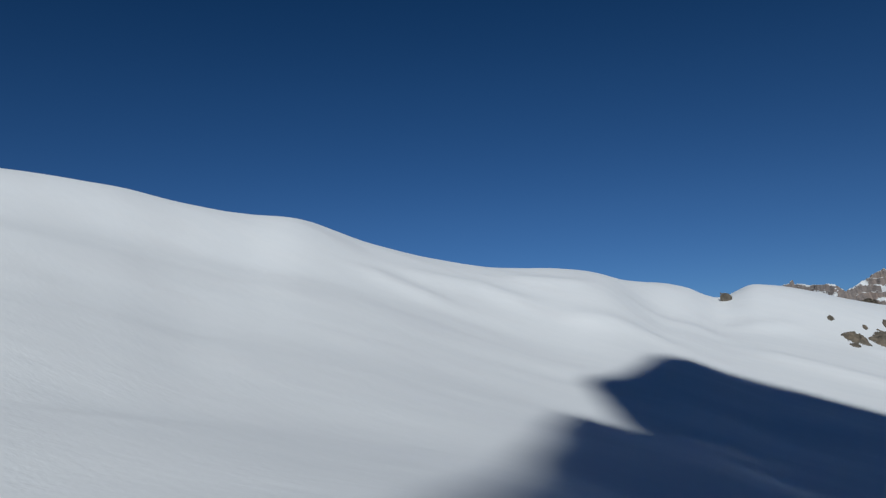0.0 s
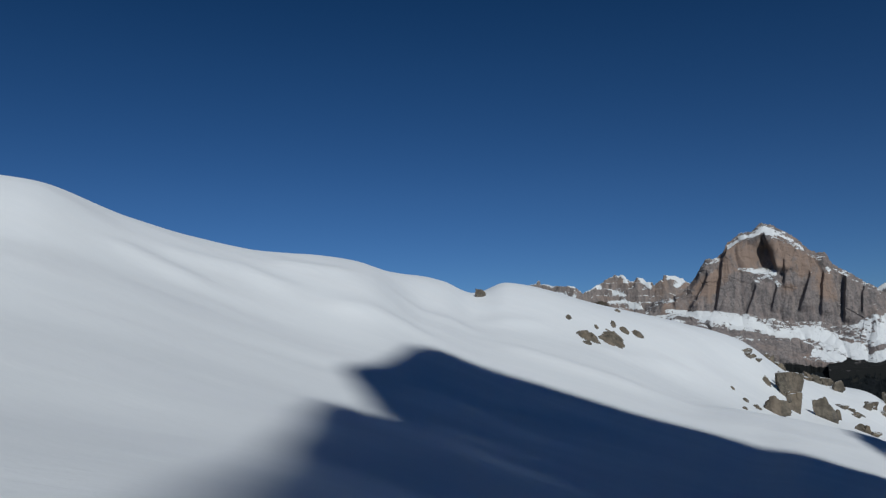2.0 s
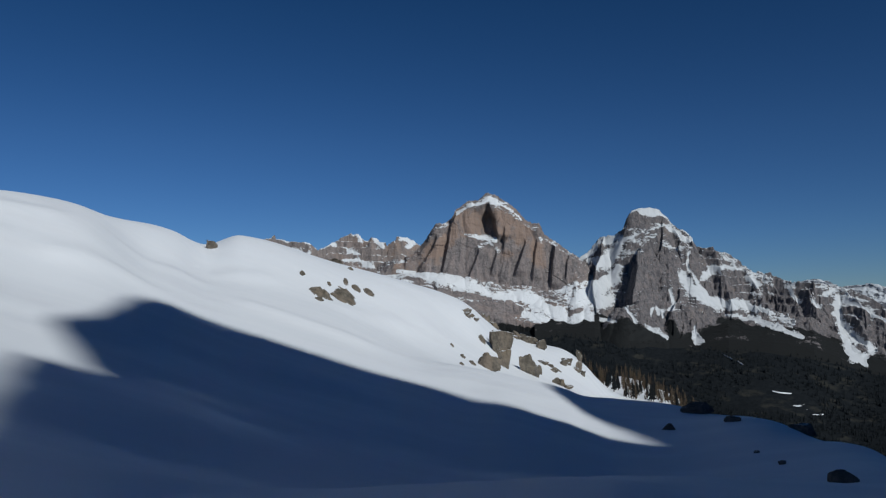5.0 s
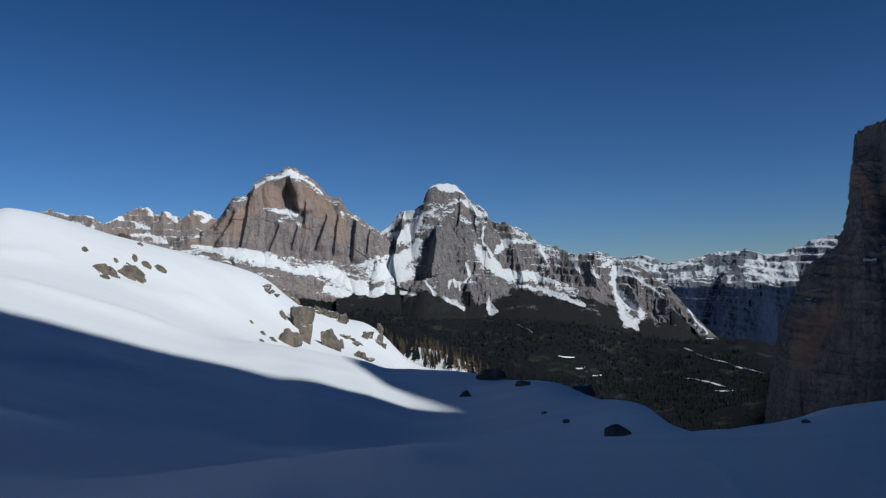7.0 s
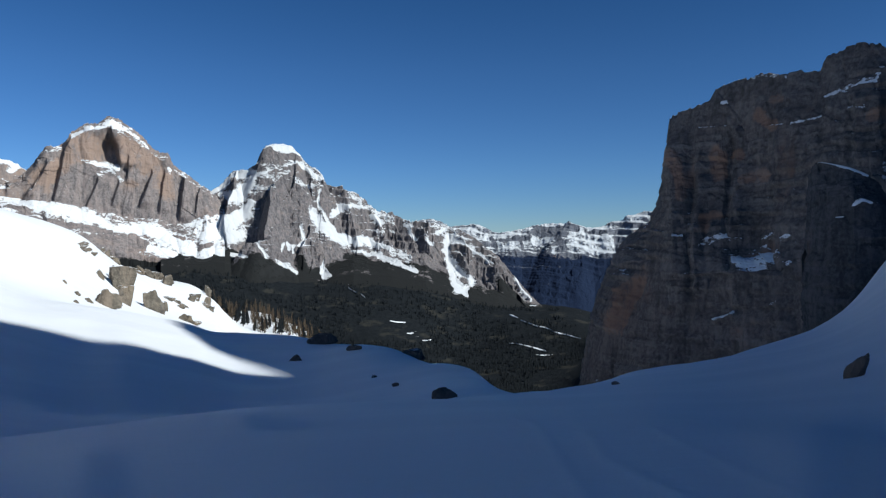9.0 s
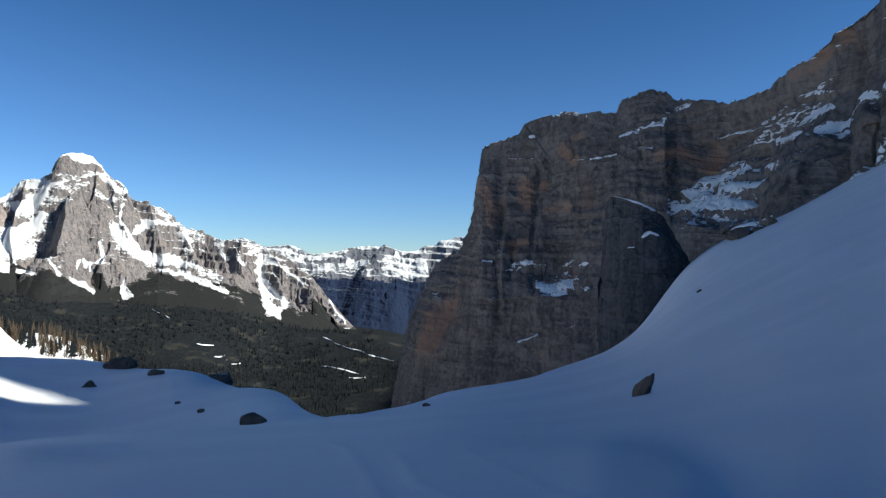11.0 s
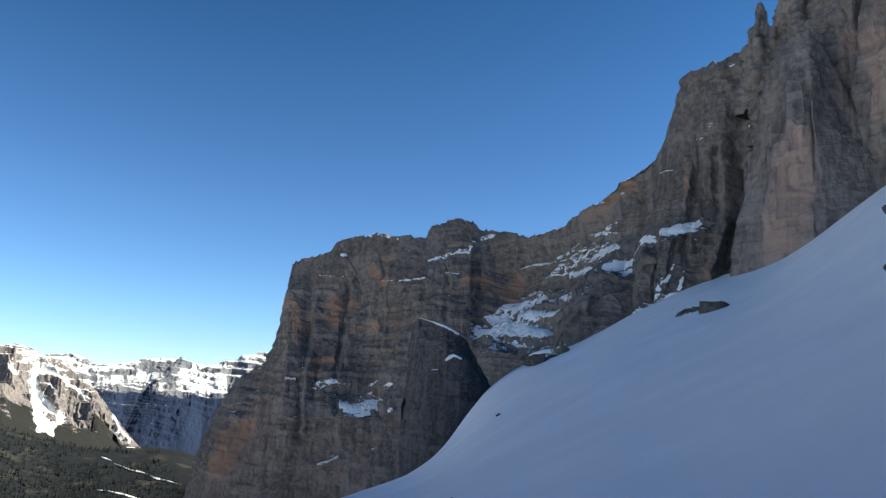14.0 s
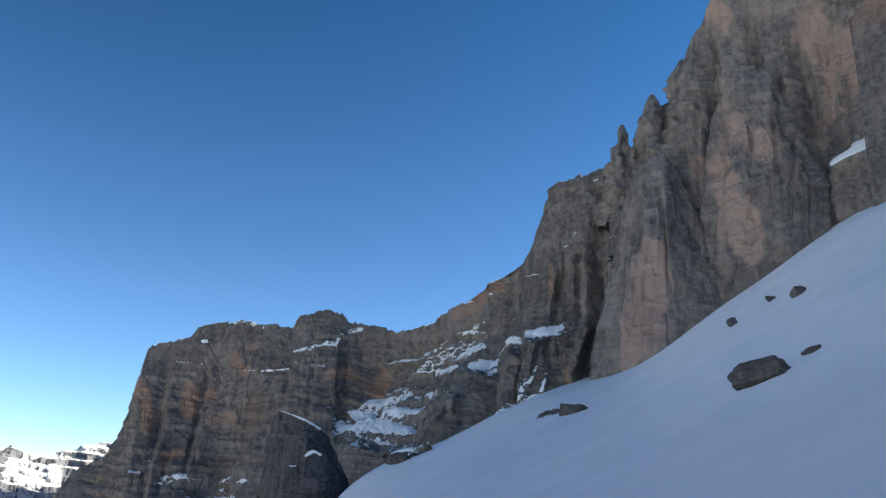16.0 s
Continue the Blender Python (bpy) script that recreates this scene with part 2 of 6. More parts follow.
def lie(x, y):
    """The height of the ground at (x, y), as arrays."""
    x, y = np.atleast_1d(x).astype(float), np.atleast_1d(y).astype(float)
    r = np.clip(np.hypot(x, y), 0.61, 4940)
    b = np.degrees(np.arctan2(x, y))
    fr = np.clip(np.log(r / 0.6) / np.log(4950 / 0.6) * (len(RINGS) - 1), 0, len(RINGS) - 1.001)
    k, w = fr.astype(int), fr - fr.astype(int)
    j = np.clip(np.searchsorted(S_BEARINGS, b, side="right") - 1, 0, len(S_BEARINGS) - 2)
    u = (b - S_BEARINGS[j]) / (S_BEARINGS[j + 1] - S_BEARINGS[j])

    def row(i):
        i = np.where(i < 0, len(S_BEARINGS) - 2, np.where(i >= len(S_BEARINGS), 1, i))
        return S_HEIGHTS[i, k] * (1 - w) + S_HEIGHTS[i, k + 1] * w

    def at(i):
        return np.where(i < 0, S_BEARINGS[-2] - 360, np.where(i >= len(S_BEARINGS), S_BEARINGS[1] + 360, S_BEARINGS[np.clip(i, 0, len(S_BEARINGS) - 1)]))

    z0, z1, z2, z3 = row(j - 1), row(j), row(j + 1), row(j + 2)
    h = S_BEARINGS[j + 1] - S_BEARINGS[j]
    m1 = (z2 - z0) / (at(j + 1) - at(j - 1)) * h
    m2 = (z3 - z1) / (at(j + 2) - at(j)) * h
    lim = 2.5 * np.abs(z2 - z1) + 0.05 * r
    m1, m2 = np.clip(m1, -lim, lim), np.clip(m2, -lim, lim)
    z = ((2 * u - 3) * u * u + 1) * z1 + ((u - 2) * u + 1) * u * m1 + (3 - 2 * u) * u * u * z2 + (u - 1) * u * u * m2
    # drifts and wind hollows, larger further out
    p = np.stack([x, y, 0 * x], -1)
    near = smooth(4, 30, r) * (1 - smooth(450, 700, r))
    c, s = math.cos(0.55), math.sin(0.55)
    q = np.stack([(c * x + s * y) / 2.6, -s * x + c * y, 0 * x], -1)
    z = z + near * (0.9 * smooth(40, 140, r) * (layers(p, 46, 2, 3) - 0.5) + 0.5 * smooth(30, 120, r) * (layers(q, 13, 2, 5) - 0.5) + 0.07 * (layers(q, 3.2, 2, 6) - 0.5))
    z = z + smooth(10, 25, r) * (1 - smooth(60, 110, r)) * 0.2 * (layers(p, 8, 2, 8) - 0.5) + ridgelets(x, y, r) + drifts(x, y, r)
    stand = smooth(1.0, 4.5, r)
    z = z * stand - 1.62 * (1 - stand)
    w = np.stack([np.radians(b) * 90, r, 0 * x], -1)
    z = z + smooth(50, 110, r) * (1 - smooth(240, 400, r)) * 0.45 * (layers(w, (38, 9, 9), 3, 17) - 0.5)
    far = smooth(600, 1500, r)
    return z + far * 60 * (layers(p, 420, 4, 11) - 0.5)


def meet(bearing, rise, start=8.0, end=900.0):
    """The first place where the ground meets the sight line at this bearing and rise."""
    a = radians(bearing)
    r = np.geomspace(start, end, 900)
    z = lie(r * math.sin(a), r * math.cos(a))
    over = z >= r * math.tan(radians(rise))
    k = np.argmax(over) if over.any() else np.argmax(z[r > 40] / r[r > 40]) + np.sum(r <= 40)
    return Vector((r[k] * math.sin(a), r[k] * math.cos(a), z[k]))

# ---- materials ----
def material(name):
    m = bpy.data.materials.new(name)
    m.use_nodes = True
    return m, m.node_tree.nodes, m.node_tree.links, m.node_tree.nodes["Principled BSDF"]


class Nodes:
    """Short ways to wire the nodes of one material, in world metres."""

    def __init__(self, name, rough=0.8, spec=0.2):
        self.m, self.n, self.l, self.out = material(name)
        self.out.inputs["Roughness"].default_value = rough
        self.out.inputs["Specular IOR Level"].default_value = spec
        self.geo = self.n.new("ShaderNodeNewGeometry")
        self.place = self.geo.outputs["Position"]

    def put(self, socket, value):
        if isinstance(value, bpy.types.NodeSocket):
            self.l.new(value, socket)
        else:
            socket.default_value = value

    def scaled(self, x, y, z, turn=0.0):
        node = self.n.new("ShaderNodeMapping")
        node.inputs["Scale"].default_value = (x, y, z)
        node.inputs["Rotation"].default_value = (0, 0, turn)
        self.l.new(self.place, node.inputs["Vector"])
        return node.outputs["Vector"]

    def noise(self, scale, detail=4, rough=0.55, where=None, twist=0.0):
        node = self.n.new("ShaderNodeTexNoise")
        node.inputs["Scale"].default_value = scale
        node.inputs["Detail"].default_value = detail
        node.inputs["Roughness"].default_value = rough
        node.inputs["Distortion"].default_value = twist
        self.l.new(where or self.place, node.inputs["Vector"])
        return node.outputs["Fac"]

    def ramp(self, value, a, b, lo=0.0, hi=1.0):
        node = self.n.new("ShaderNodeMapRange")
        node.interpolation_type = "SMOOTHSTEP"
        for key, v in (("Value", value), ("From Min", a), ("From Max", b), ("To Min", lo), ("To Max", hi)):
            self.put(node.inputs[key], v)
        return node.outputs["Result"]

    def sums(self, kind, a, b, c=None):
        node = self.n.new("ShaderNodeMath")
        node.operation = kind
        self.put(node.inputs[0], a)
        self.put(node.inputs[1], b)
        if c is not None:
            self.put(node.inputs[2], c)
        return node.outputs[0]

    def mix(self, share, a, b):
        node = self.n.new("ShaderNodeMix")
        node.data_type = "RGBA"
        self.put(node.inputs[0], share)
        self.put(node.inputs[6], a if isinstance(a, bpy.types.NodeSocket) else (*a, 1))
        self.put(node.inputs[7], b if isinstance(b, bpy.types.NodeSocket) else (*b, 1))
        return node.outputs[2]

    def axis(self, vector, k):
        node = self.n.new("ShaderNodeSeparateXYZ")
        self.l.new(vector, node.inputs[0])
        return node.outputs[k]

    def bump(self, height, strength, distance):
        node = self.n.new("ShaderNodeBump")
        node.inputs["Strength"].default_value = strength
        node.inputs["Distance"].default_value = distance
        self.l.new(height, node.inputs["Height"])
        self.l.new(node.outputs["Normal"], self.out.inputs["Normal"])

    def colour(self, value):
        self.put(self.out.inputs["Base Color"], value)


SNOW = (0.775, 0.795, 0.825)


def snow_material():
    k = Nodes("wind_packed_snow", 0.55, 0.25)
    drift = k.noise(0.05, 4, 0.5, k.scaled(1, 2.4, 1, 0.6))
    crust = k.noise(0.9, 5, 0.6, k.scaled(1, 3.0, 1, 0.6))
    k.colour(k.mix(k.ramp(drift, 0.35, 0.7), SNOW, (0.82, 0.835, 0.86)))
    k.put(k.out.inputs["Roughness"], k.ramp(drift, 0.4, 0.7, 0.62, 0.42))
    fine = k.noise(14, 3, 0.6)
    ridge = k.noise(0.22, 4, 0.55, k.scaled(1, 3.2, 1, 0.75))
    crust = k.sums("MULTIPLY_ADD", ridge, 1.6, crust)
    k.bump(k.sums("MULTIPLY_ADD", crust, 1.0, k.sums("MULTIPLY", fine, 0.12)), 0.35, 0.06)
    return k.m


def rock_material(name, size, snow_from, snow_to, warm=0.5, greys=((0.20, 0.19, 0.185), (0.34, 0.32, 0.30)), ochre=(0.42, 0.255, 0.15), bands=14.0, snow_low=None, snow=SNOW, rag=0.6, wood_or_haze_tint=(0.016, 0.017, 0.017)):
    """Layered limestone with ochre stains; snow lies wherever the rock is flat enough to hold it. size: metres of the main mottling."""
    k = Nodes(name, 0.88, 0.12)
    streak = k.noise(1.6 / size, 5, 0.6, k.scaled(1, 1, 0.25), 0.4)
    patch = k.noise(0.45 / size, 4, 0.6, None, 0.6)
    grit = k.noise(9.0 / size, 5, 0.65)
    beds = k.noise(1.0 / bands, 5, 0.6, k.scaled(0.3, 0.3, 1.0), 0.3)
    grey = k.mix(k.ramp(grit, 0.3, 0.72), *greys)
    grey = k.mix(k.ramp(beds, 0.42, 0.66, 0.0, 0.35), grey, greys[0])
    flute = k.noise(4.5 / size, 6, 0.65, k.scaled(1, 1, 0.14), 0.25)
    grey = k.mix(k.ramp(flute, 0.44, 0.66, 0.0, 0.65), grey, tuple(v * f for v, f in zip(greys[1], (1.18, 1.08, 1.03))))
    grey = k.mix(k.ramp(flute, 0.45, 0.32, 0.0, 0.6), grey, greys[0])
    stain = k.sums("MULTIPLY", k.ramp(patch, 0.62 - 0.25 * warm, 0.80 - 0.25 * warm), k.ramp(streak, 0.38, 0.62, 0.1, 1.0))
    hue = k.n.new("ShaderNodeAttribute")
    hue.attribute_name = "iron_stain"
    fret = k.sums("MULTIPLY_ADD", k.sums("SUBTRACT", streak, 0.5), 2.2, k.sums("MULTIPLY", k.sums("SUBTRACT", k.noise(2.6 / size, 7, 0.7, k.scaled(1, 1, 0.7), 0.5), 0.5), 2.6))
    iron = k.ramp(k.sums("ADD", hue.outputs["Fac"], k.sums("MULTIPLY", fret, k.ramp(k.sums("ABSOLUTE", hue.outputs["Fac"], 0.0), 0.0, 0.4, 0.0, 0.8))), 0.2, 0.85)
    stain = k.sums("MAXIMUM", k.sums("MULTIPLY", stain, k.ramp(hue.outputs["Fac"], -0.5, 0.0)), iron)
    stone = k.mix(stain, grey, ochre)
    stone = k.mix(k.ramp(streak, 0.60, 0.74, 0.0, 0.6), stone, (0.10, 0.10, 0.105))
    tone = k.n.new("ShaderNodeAttribute")
    tone.attribute_name = "block_tone"
    stone = k.mix(k.ramp(tone.outputs["Fac"], 0.0, 1.0, 0.0, 0.30), stone, tuple(1.5 * v for v in greys[1]))
    stone = k.mix(k.ramp(tone.outputs["Fac"], 0.0, -1.0, 0.0, 0.35), stone, greys[0])
    cleft = k.noise(4.0 / size, 6, 0.7, k.scaled(1, 1, 0.6), 0.8)
    stone = k.mix(k.ramp(cleft, 0.42, 0.30, 0.0, 0.45), stone, (0.06, 0.058, 0.06))
    flat = k.axis(k.geo.outputs["Normal"], 2)
    deep = k.n.new("ShaderNodeAttribute")
    deep.attribute_name = "snow_depth"
    held = k.sums("ADD", flat, k.sums("MULTIPLY", k.sums("SUBTRACT", k.noise(2.2 / size, 8, 0.7), 0.5), rag))
    crumb = k.noise(4.5 / size, 6, 0.7, k.scaled(1, 1, 1.9), 0.6)
    edge = k.sums("MAXIMUM", k.sums("MULTIPLY", deep.outputs["Fac"], k.sums("SUBTRACT", 1.0, deep.outputs["Fac"])), 0.03)
    held = k.sums("ADD", held, k.sums("MULTIPLY", deep.outputs["Fac"], 0.85))
    held = k.sums("ADD", held, k.sums("MULTIPLY", edge, k.sums("MULTIPLY", k.sums("SUBTRACT", crumb, 0.5), 14.0)))
    cover = k.ramp(held, snow_from, snow_to)
    if snow_low is not None:
        cover = k.sums("MULTIPLY", cover, k.ramp(k.sums("ADD", k.axis(k.place, 2), k.sums("MULTIPLY", k.noise(1.0 / size, 4), 90)), snow_low[0], snow_low[1]))
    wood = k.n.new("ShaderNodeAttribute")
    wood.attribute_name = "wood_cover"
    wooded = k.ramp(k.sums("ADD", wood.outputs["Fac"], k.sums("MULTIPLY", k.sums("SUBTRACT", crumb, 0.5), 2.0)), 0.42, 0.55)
    k.colour(k.mix(wooded, k.mix(cover, stone, snow), wood_or_haze_tint))
    k.put(k.out.inputs["Roughness"], k.ramp(cover, 0, 1, 0.9, 0.6))
    relief = k.sums("MULTIPLY_ADD", beds, 0.35, k.sums("ADD", k.sums("MULTIPLY", grit, 0.7), streak))
    relief = k.sums("MULTIPLY", relief, k.ramp(cover, 0, 1, 1.0, 0.15))
    k.bump(relief, 0.75, size * 0.06)
    return k.m


def valley_material():
    k = Nodes("forest_floor", 0.95, 0.05)
    p = k.noise(0.012, 5, 0.6)
    q = k.noise(0.07, 5, 0.65)
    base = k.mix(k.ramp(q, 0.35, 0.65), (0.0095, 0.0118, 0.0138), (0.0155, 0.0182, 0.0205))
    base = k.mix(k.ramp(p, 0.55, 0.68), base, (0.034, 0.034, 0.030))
    base = k.mix(k.ramp(k.noise(0.004, 6, 0.7, k.scaled(1, 1.8, 1, 0.9)), 0.70, 0.715), base, SNOW)
    k.colour(base)
    k.bump(q, 0.8, 6.0)
    return k.m


def plain_material(name, a, b, scale, rough=0.9, bump=0.02):
    k = Nodes(name, rough, 0.1)
    f = k.noise(scale, 4)
    k.colour(k.mix(k.ramp(f, 0.3, 0.7), a, b))
    k.bump(f, 0.6, bump)
    return k.m


M_SNOW = snow_material()
M_WALL = rock_material("layered_cliff_rock", 22.0, 0.90, 0.98, 0.25, ((0.070, 0.062, 0.061), (0.178, 0.159, 0.152)), (0.235, 0.148, 0.112), bands=13.0, rag=0.8)
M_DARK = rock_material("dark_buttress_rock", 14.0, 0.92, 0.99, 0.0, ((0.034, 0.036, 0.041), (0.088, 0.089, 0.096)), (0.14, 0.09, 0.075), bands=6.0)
M_PILLAR = rock_material("buff_tower_rock", 30.0, 0.84, 0.92, 0.35, ((0.092, 0.083, 0.082), (0.215, 0.190, 0.180)), (0.325, 0.230, 0.195), bands=11.0)
M_TABLE = rock_material("ochre_mountain_rock", 80.0, 0.76, 0.86, 0.6, ((0.115, 0.102, 0.102), (0.25, 0.222, 0.212)), (0.26, 0.19, 0.153), bands=40.0, snow=(0.70, 0.71, 0.72), rag=1.2)
M_CRAG = rock_material("far_crag_rock", 60.0, 0.70, 0.80, 0.5, ((0.13, 0.112, 0.108), (0.26, 0.228, 0.212)), (0.27, 0.20, 0.16), bands=30.0, snow=(0.66, 0.67, 0.68), rag=1.4)
M_PEAK = rock_material("grey_mountain_rock", 60.0, 0.76, 0.84, 0.1, ((0.078, 0.073, 0.077), (0.19, 0.176, 0.176)), ochre=(0.27, 0.21, 0.17), bands=30.0, snow=(0.56, 0.57, 0.58), rag=1.5)
# distant range: blue haze and shade are mixed into rock and wood colours
M_HAZED_RANGE = rock_material("hazed_mountain_rock", 60.0, 0.74, 0.84, 0.0, ((0.075, 0.084, 0.105), (0.17, 0.182, 0.21)), bands=40.0, snow=(0.56, 0.58, 0.60), rag=1.7, wood_or_haze_tint=(0.011, 0.020, 0.046))
# boulder rock with shade put into its colour, for stones out of the sun
M_STONE_SHADED = rock_material("shaded_boulder_rock", 6.0, 0.98, 1.08, 0.1, greys=((0.05, 0.048, 0.05), (0.12, 0.113, 0.11)), ochre=(0.17, 0.12, 0.095), bands=1.6)
M_STONE = rock_material("boulder_rock", 12.0, 0.84, 0.94, 0.4, greys=((0.085, 0.075, 0.062), (0.20, 0.175, 0.142)), ochre=(0.20, 0.16, 0.115), bands=2.5)
M_VALLEY = valley_material()
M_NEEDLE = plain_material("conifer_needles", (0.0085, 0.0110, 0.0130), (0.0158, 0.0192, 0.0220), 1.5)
M_LARCH = plain_material("bare_larch_twigs", (0.06, 0.045, 0.028), (0.11, 0.08, 0.05), 1.5)
M_BARK = plain_material("bark", (0.07, 0.05, 0.04), (0.13, 0.10, 0.08), 6.0)


# ---- meshes ----
def mesh_of(name, verts, faces, mats, smooth_faces=True, slots=None):
    me = bpy.data.meshes.new(name)
    me.from_pydata(verts if isinstance(verts, list) else verts.tolist(), [], faces if isinstance(faces, list) else faces.tolist())
    for m in mats:
        me.materials.append(m)
    me.polygons.foreach_set("use_smooth", np.full(len(me.polygons), smooth_faces))
    if slots is not None:
        me.polygons.foreach_set("material_index", slots.astype(np.int32))
    me.update()
    return me


def grid_faces(rows, cols, wrap=False):
    i, j = np.meshgrid(np.arange(rows - 1), np.arange(cols if wrap else cols - 1), indexing="ij")
    k = (j + 1) % cols
    return np.stack([i * cols + j, i * cols + k, (i + 1) * cols + k, (i + 1) * cols + j], -1).reshape(-1, 4)


def part(name, me, parent, label=""):
    ob = new(name, me)
    ob.parent = parent
    return tagged(ob, label)


# ---- ground: one sheet of snow, from underfoot to the far valley ----
def build_ground():
    bearings = np.concatenate([np.arange(-180, -76, 4.0), np.arange(-76, -30, 0.4), np.arange(-30, 60, 0.22), np.arange(60, 96, 0.4), np.arange(96, 180, 4.0)])
    b, r = np.meshgrid(np.radians(bearings), RINGS)
    x, y = r * np.sin(b), r * np.cos(b)
    z = lie(x.ravel(), y.ravel()).reshape(x.shape)
    v = np.stack([x, y, z], -1).reshape(-1, 3)
    f = grid_faces(len(RINGS), len(bearings), True)
    hub = len(v)
    v = np.vstack([v, [[0, 0, -1.62]]])
    deg = np.degrees(b)
    wood = (r > 470 + 120 * layers(np.stack([x, y, z], -1), 90, 2, 21)) & (deg > -12) & (deg < 60)
    wood |= r > 1500
    slots = wood.reshape(-1)[f[:, 0]]
    n = len(bearings)
    tri = [[hub, (j + 1) % n, j] for j in range(n)]
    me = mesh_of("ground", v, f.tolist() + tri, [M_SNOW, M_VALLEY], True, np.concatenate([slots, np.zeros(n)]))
    ob = new("ground", me)
    tagged(ob, "wind-packed snow slopes falling to a dark wooded valley", "ground", kind="structure")


build_ground()


# ---- rock masses ----
def away_from(line, b, u, wide=False):
    """How far each bearing and rise lies from a line of places; with wide, in half widths of the line."""
    best = np.full(len(b), 99.0)
    line = line if len(line) > 1 else (line[0], (line[0][0] + 0.01, *line[0][1:]))
    for a, c in zip(line[:-1], line[1:]):
        ub, ue = c[0] - a[0], c[1] - a[1]
        s = np.clip(((b - a[0]) * ub + (u - a[1]) * ue) / (ub * ub + ue * ue), 0, 1)
        away = np.hypot(b - a[0] - s * ub, u - a[1] - s * ue)
        best = np.minimum(best, away / (a[2] + s * (c[2] - a[2])) if wide else away)
    return best


def loft(name, cols, nu, steps, relief, mats, back=(40, 160), sink=60, seed=0, dents=(), calm=(), tilt=0.0, pillars=True, tall=8, flanks=(), spurs=(), snow=(), bare=(), woods=(), thin=(), rust=(), grey=(), veil=0.66, fill=0.93, jag=0.0, joint=None):
    """A rock mass from columns of places (bearing, rise, distance), each from foot to crest; a back slope closes it.
    relief: (rib width, rib depth, block size, block depth, bed height, bed depth); dents: (bearing, rise, width, height, metres, lean);
    calm: (bearing, rise, width, height, slant, lean), where snow has filled the relief; pillars: rounded ribs with sharp cracks, else sharp aretes.
    flanks: (line, metres), where one pillar stands out past its neighbour; spurs: (line, width, metres); snow, bare: lines of (bearing, rise, half width)."""
    pts = np.array([[list(sight(*p)) for p in c] for c in cols])
    out = pts[:, -1, :2] / np.linalg.norm(pts[:, -1, :2], axis=1, keepdims=True)
    low = pts[:, :1] - [[[0, 0, sink]]]
    far1, far2 = pts[:, -1:].copy(), pts[:, -1:].copy()
    far1[:, 0, :2] += out * back[0]
    far1[:, 0, 2] -= back[0] * 0.45
    far2[:, 0, :2] += out * back[1]
    far2[:, 0, 2] = low[:, 0, 2]
    pts = np.concatenate([low, pts, far1, far2], 1)
    steps = [max(3, nu // 90), *steps, max(4, nu // 60), max(4, nu // 60)]
    span = np.linalg.norm(np.diff(pts[:, 1:-2], axis=0), axis=2).mean(1)
    u = np.concatenate([[0], np.cumsum(span)])
    uu = np.linspace(0, u[-1], nu)
    rows = 0.45 * curve(uu, u, pts)
    for k in range(3):
        lin = np.stack([np.interp(uu, u, pts[:, j, k]) for j in range(pts.shape[1])], 1)
        rows[:, :, k] += 0.55 * lin
    parts = []
    for j, n in enumerate(steps):
        t = np.linspace(0, 1, n, endpoint=j == len(steps) - 1)[None, :, None]
        parts.append(rows[:, j:j + 1] * (1 - t) + rows[:, j + 1:j + 2] * t)
    g = np.concatenate(parts, 1)
    for _ in range(2):
        g[:, 1:-1] = 0.5 * g[:, 1:-1] + 0.25 * (g[:, :-2] + g[:, 2:])
    nrm = np.cross(np.gradient(g, axis=0), np.gradient(g, axis=1))
    nrm /= np.linalg.norm(nrm, axis=2, keepdims=True) + 1e-9
    if (nrm[:, 1:sum(steps[:3]), :2] * out.mean(0)).sum() > 0:
        nrm = -nrm
    rw, rd, bs, bd, bh, be = relief
    p = g.reshape(-1, 3)
    lev = np.hypot(p[:, 0], p[:, 1])
    bear, up = np.degrees(np.arctan2(p[:, 0], p[:, 1])), np.degrees(np.arctan2(p[:, 2], lev))
    q = np.stack([np.radians(bear) * lev.mean(), lev * 0.5, p[:, 2]], -1)
    warp = (layers(q, rw * 2.5, 2, seed + 40) - 0.5)[:, None] * rw * np.array([0.9, 0.3, 0.5])
    if pillars:
        ribs = 0.30 - ridged(q + warp, (rw, rw, rw * tall), 2, seed + 1, 0.4) ** 1.8 + 0.22 * (1 - ridged(q + warp * 0.5, (rw * 0.3, rw * 0.3, rw * tall * 0.25), 2, seed + 2))
    else:
        ribs = ridged(q + warp, (rw, rw * 2, rw * tall), 4, seed + 1, 0.5) - 0.62
    big = layers(q, rw * 3.2, 2, seed + 50) - 0.5
    block = ridged(p + warp * 0.3, (bs, bs, bs * 1.1), 3, seed + 5, 0.6) - 0.6
    chip = 0.45 * blocks(q + warp * 0.3, (bs, bs, bs * 0.75), seed + 7) + 0.75 * blocks(q + warp * 0.4, (bs * 2.4, bs * 2.4, bs * 5), seed + 8)
    bed = p[:, 2] + tilt * (p[:, 0] + p[:, 1]) + 1.2 * bh * (layers(p, bh * 6, 3, seed + 9) - 0.5)
    saw = bed / bh - np.floor(bed / bh)
    step = 0.5 - np.where(saw < 0.82, saw / 0.82, (1 - saw) / 0.18)
    step *= 1.6 * smooth(0.35, 0.8, grain(p, (bh * 5, bh * 5, bh * 2.2), seed + 12))
    crest = sum(steps[:-2])
    k = np.abs(np.arange(g.shape[1]) - crest) / max(6, steps[-3] * 0.45)
    hold = np.broadcast_to(0.3 + 0.75 * smooth(0, 1, k), g.shape[:2]).ravel()
    d = hold * rd * (ribs * 1.5 + big * 1.6) + (0.75 + 0.25 * hold) * (bd * (0.34 * block + 0.85 * chip) + be * step)
    tone = np.zeros(len(p))
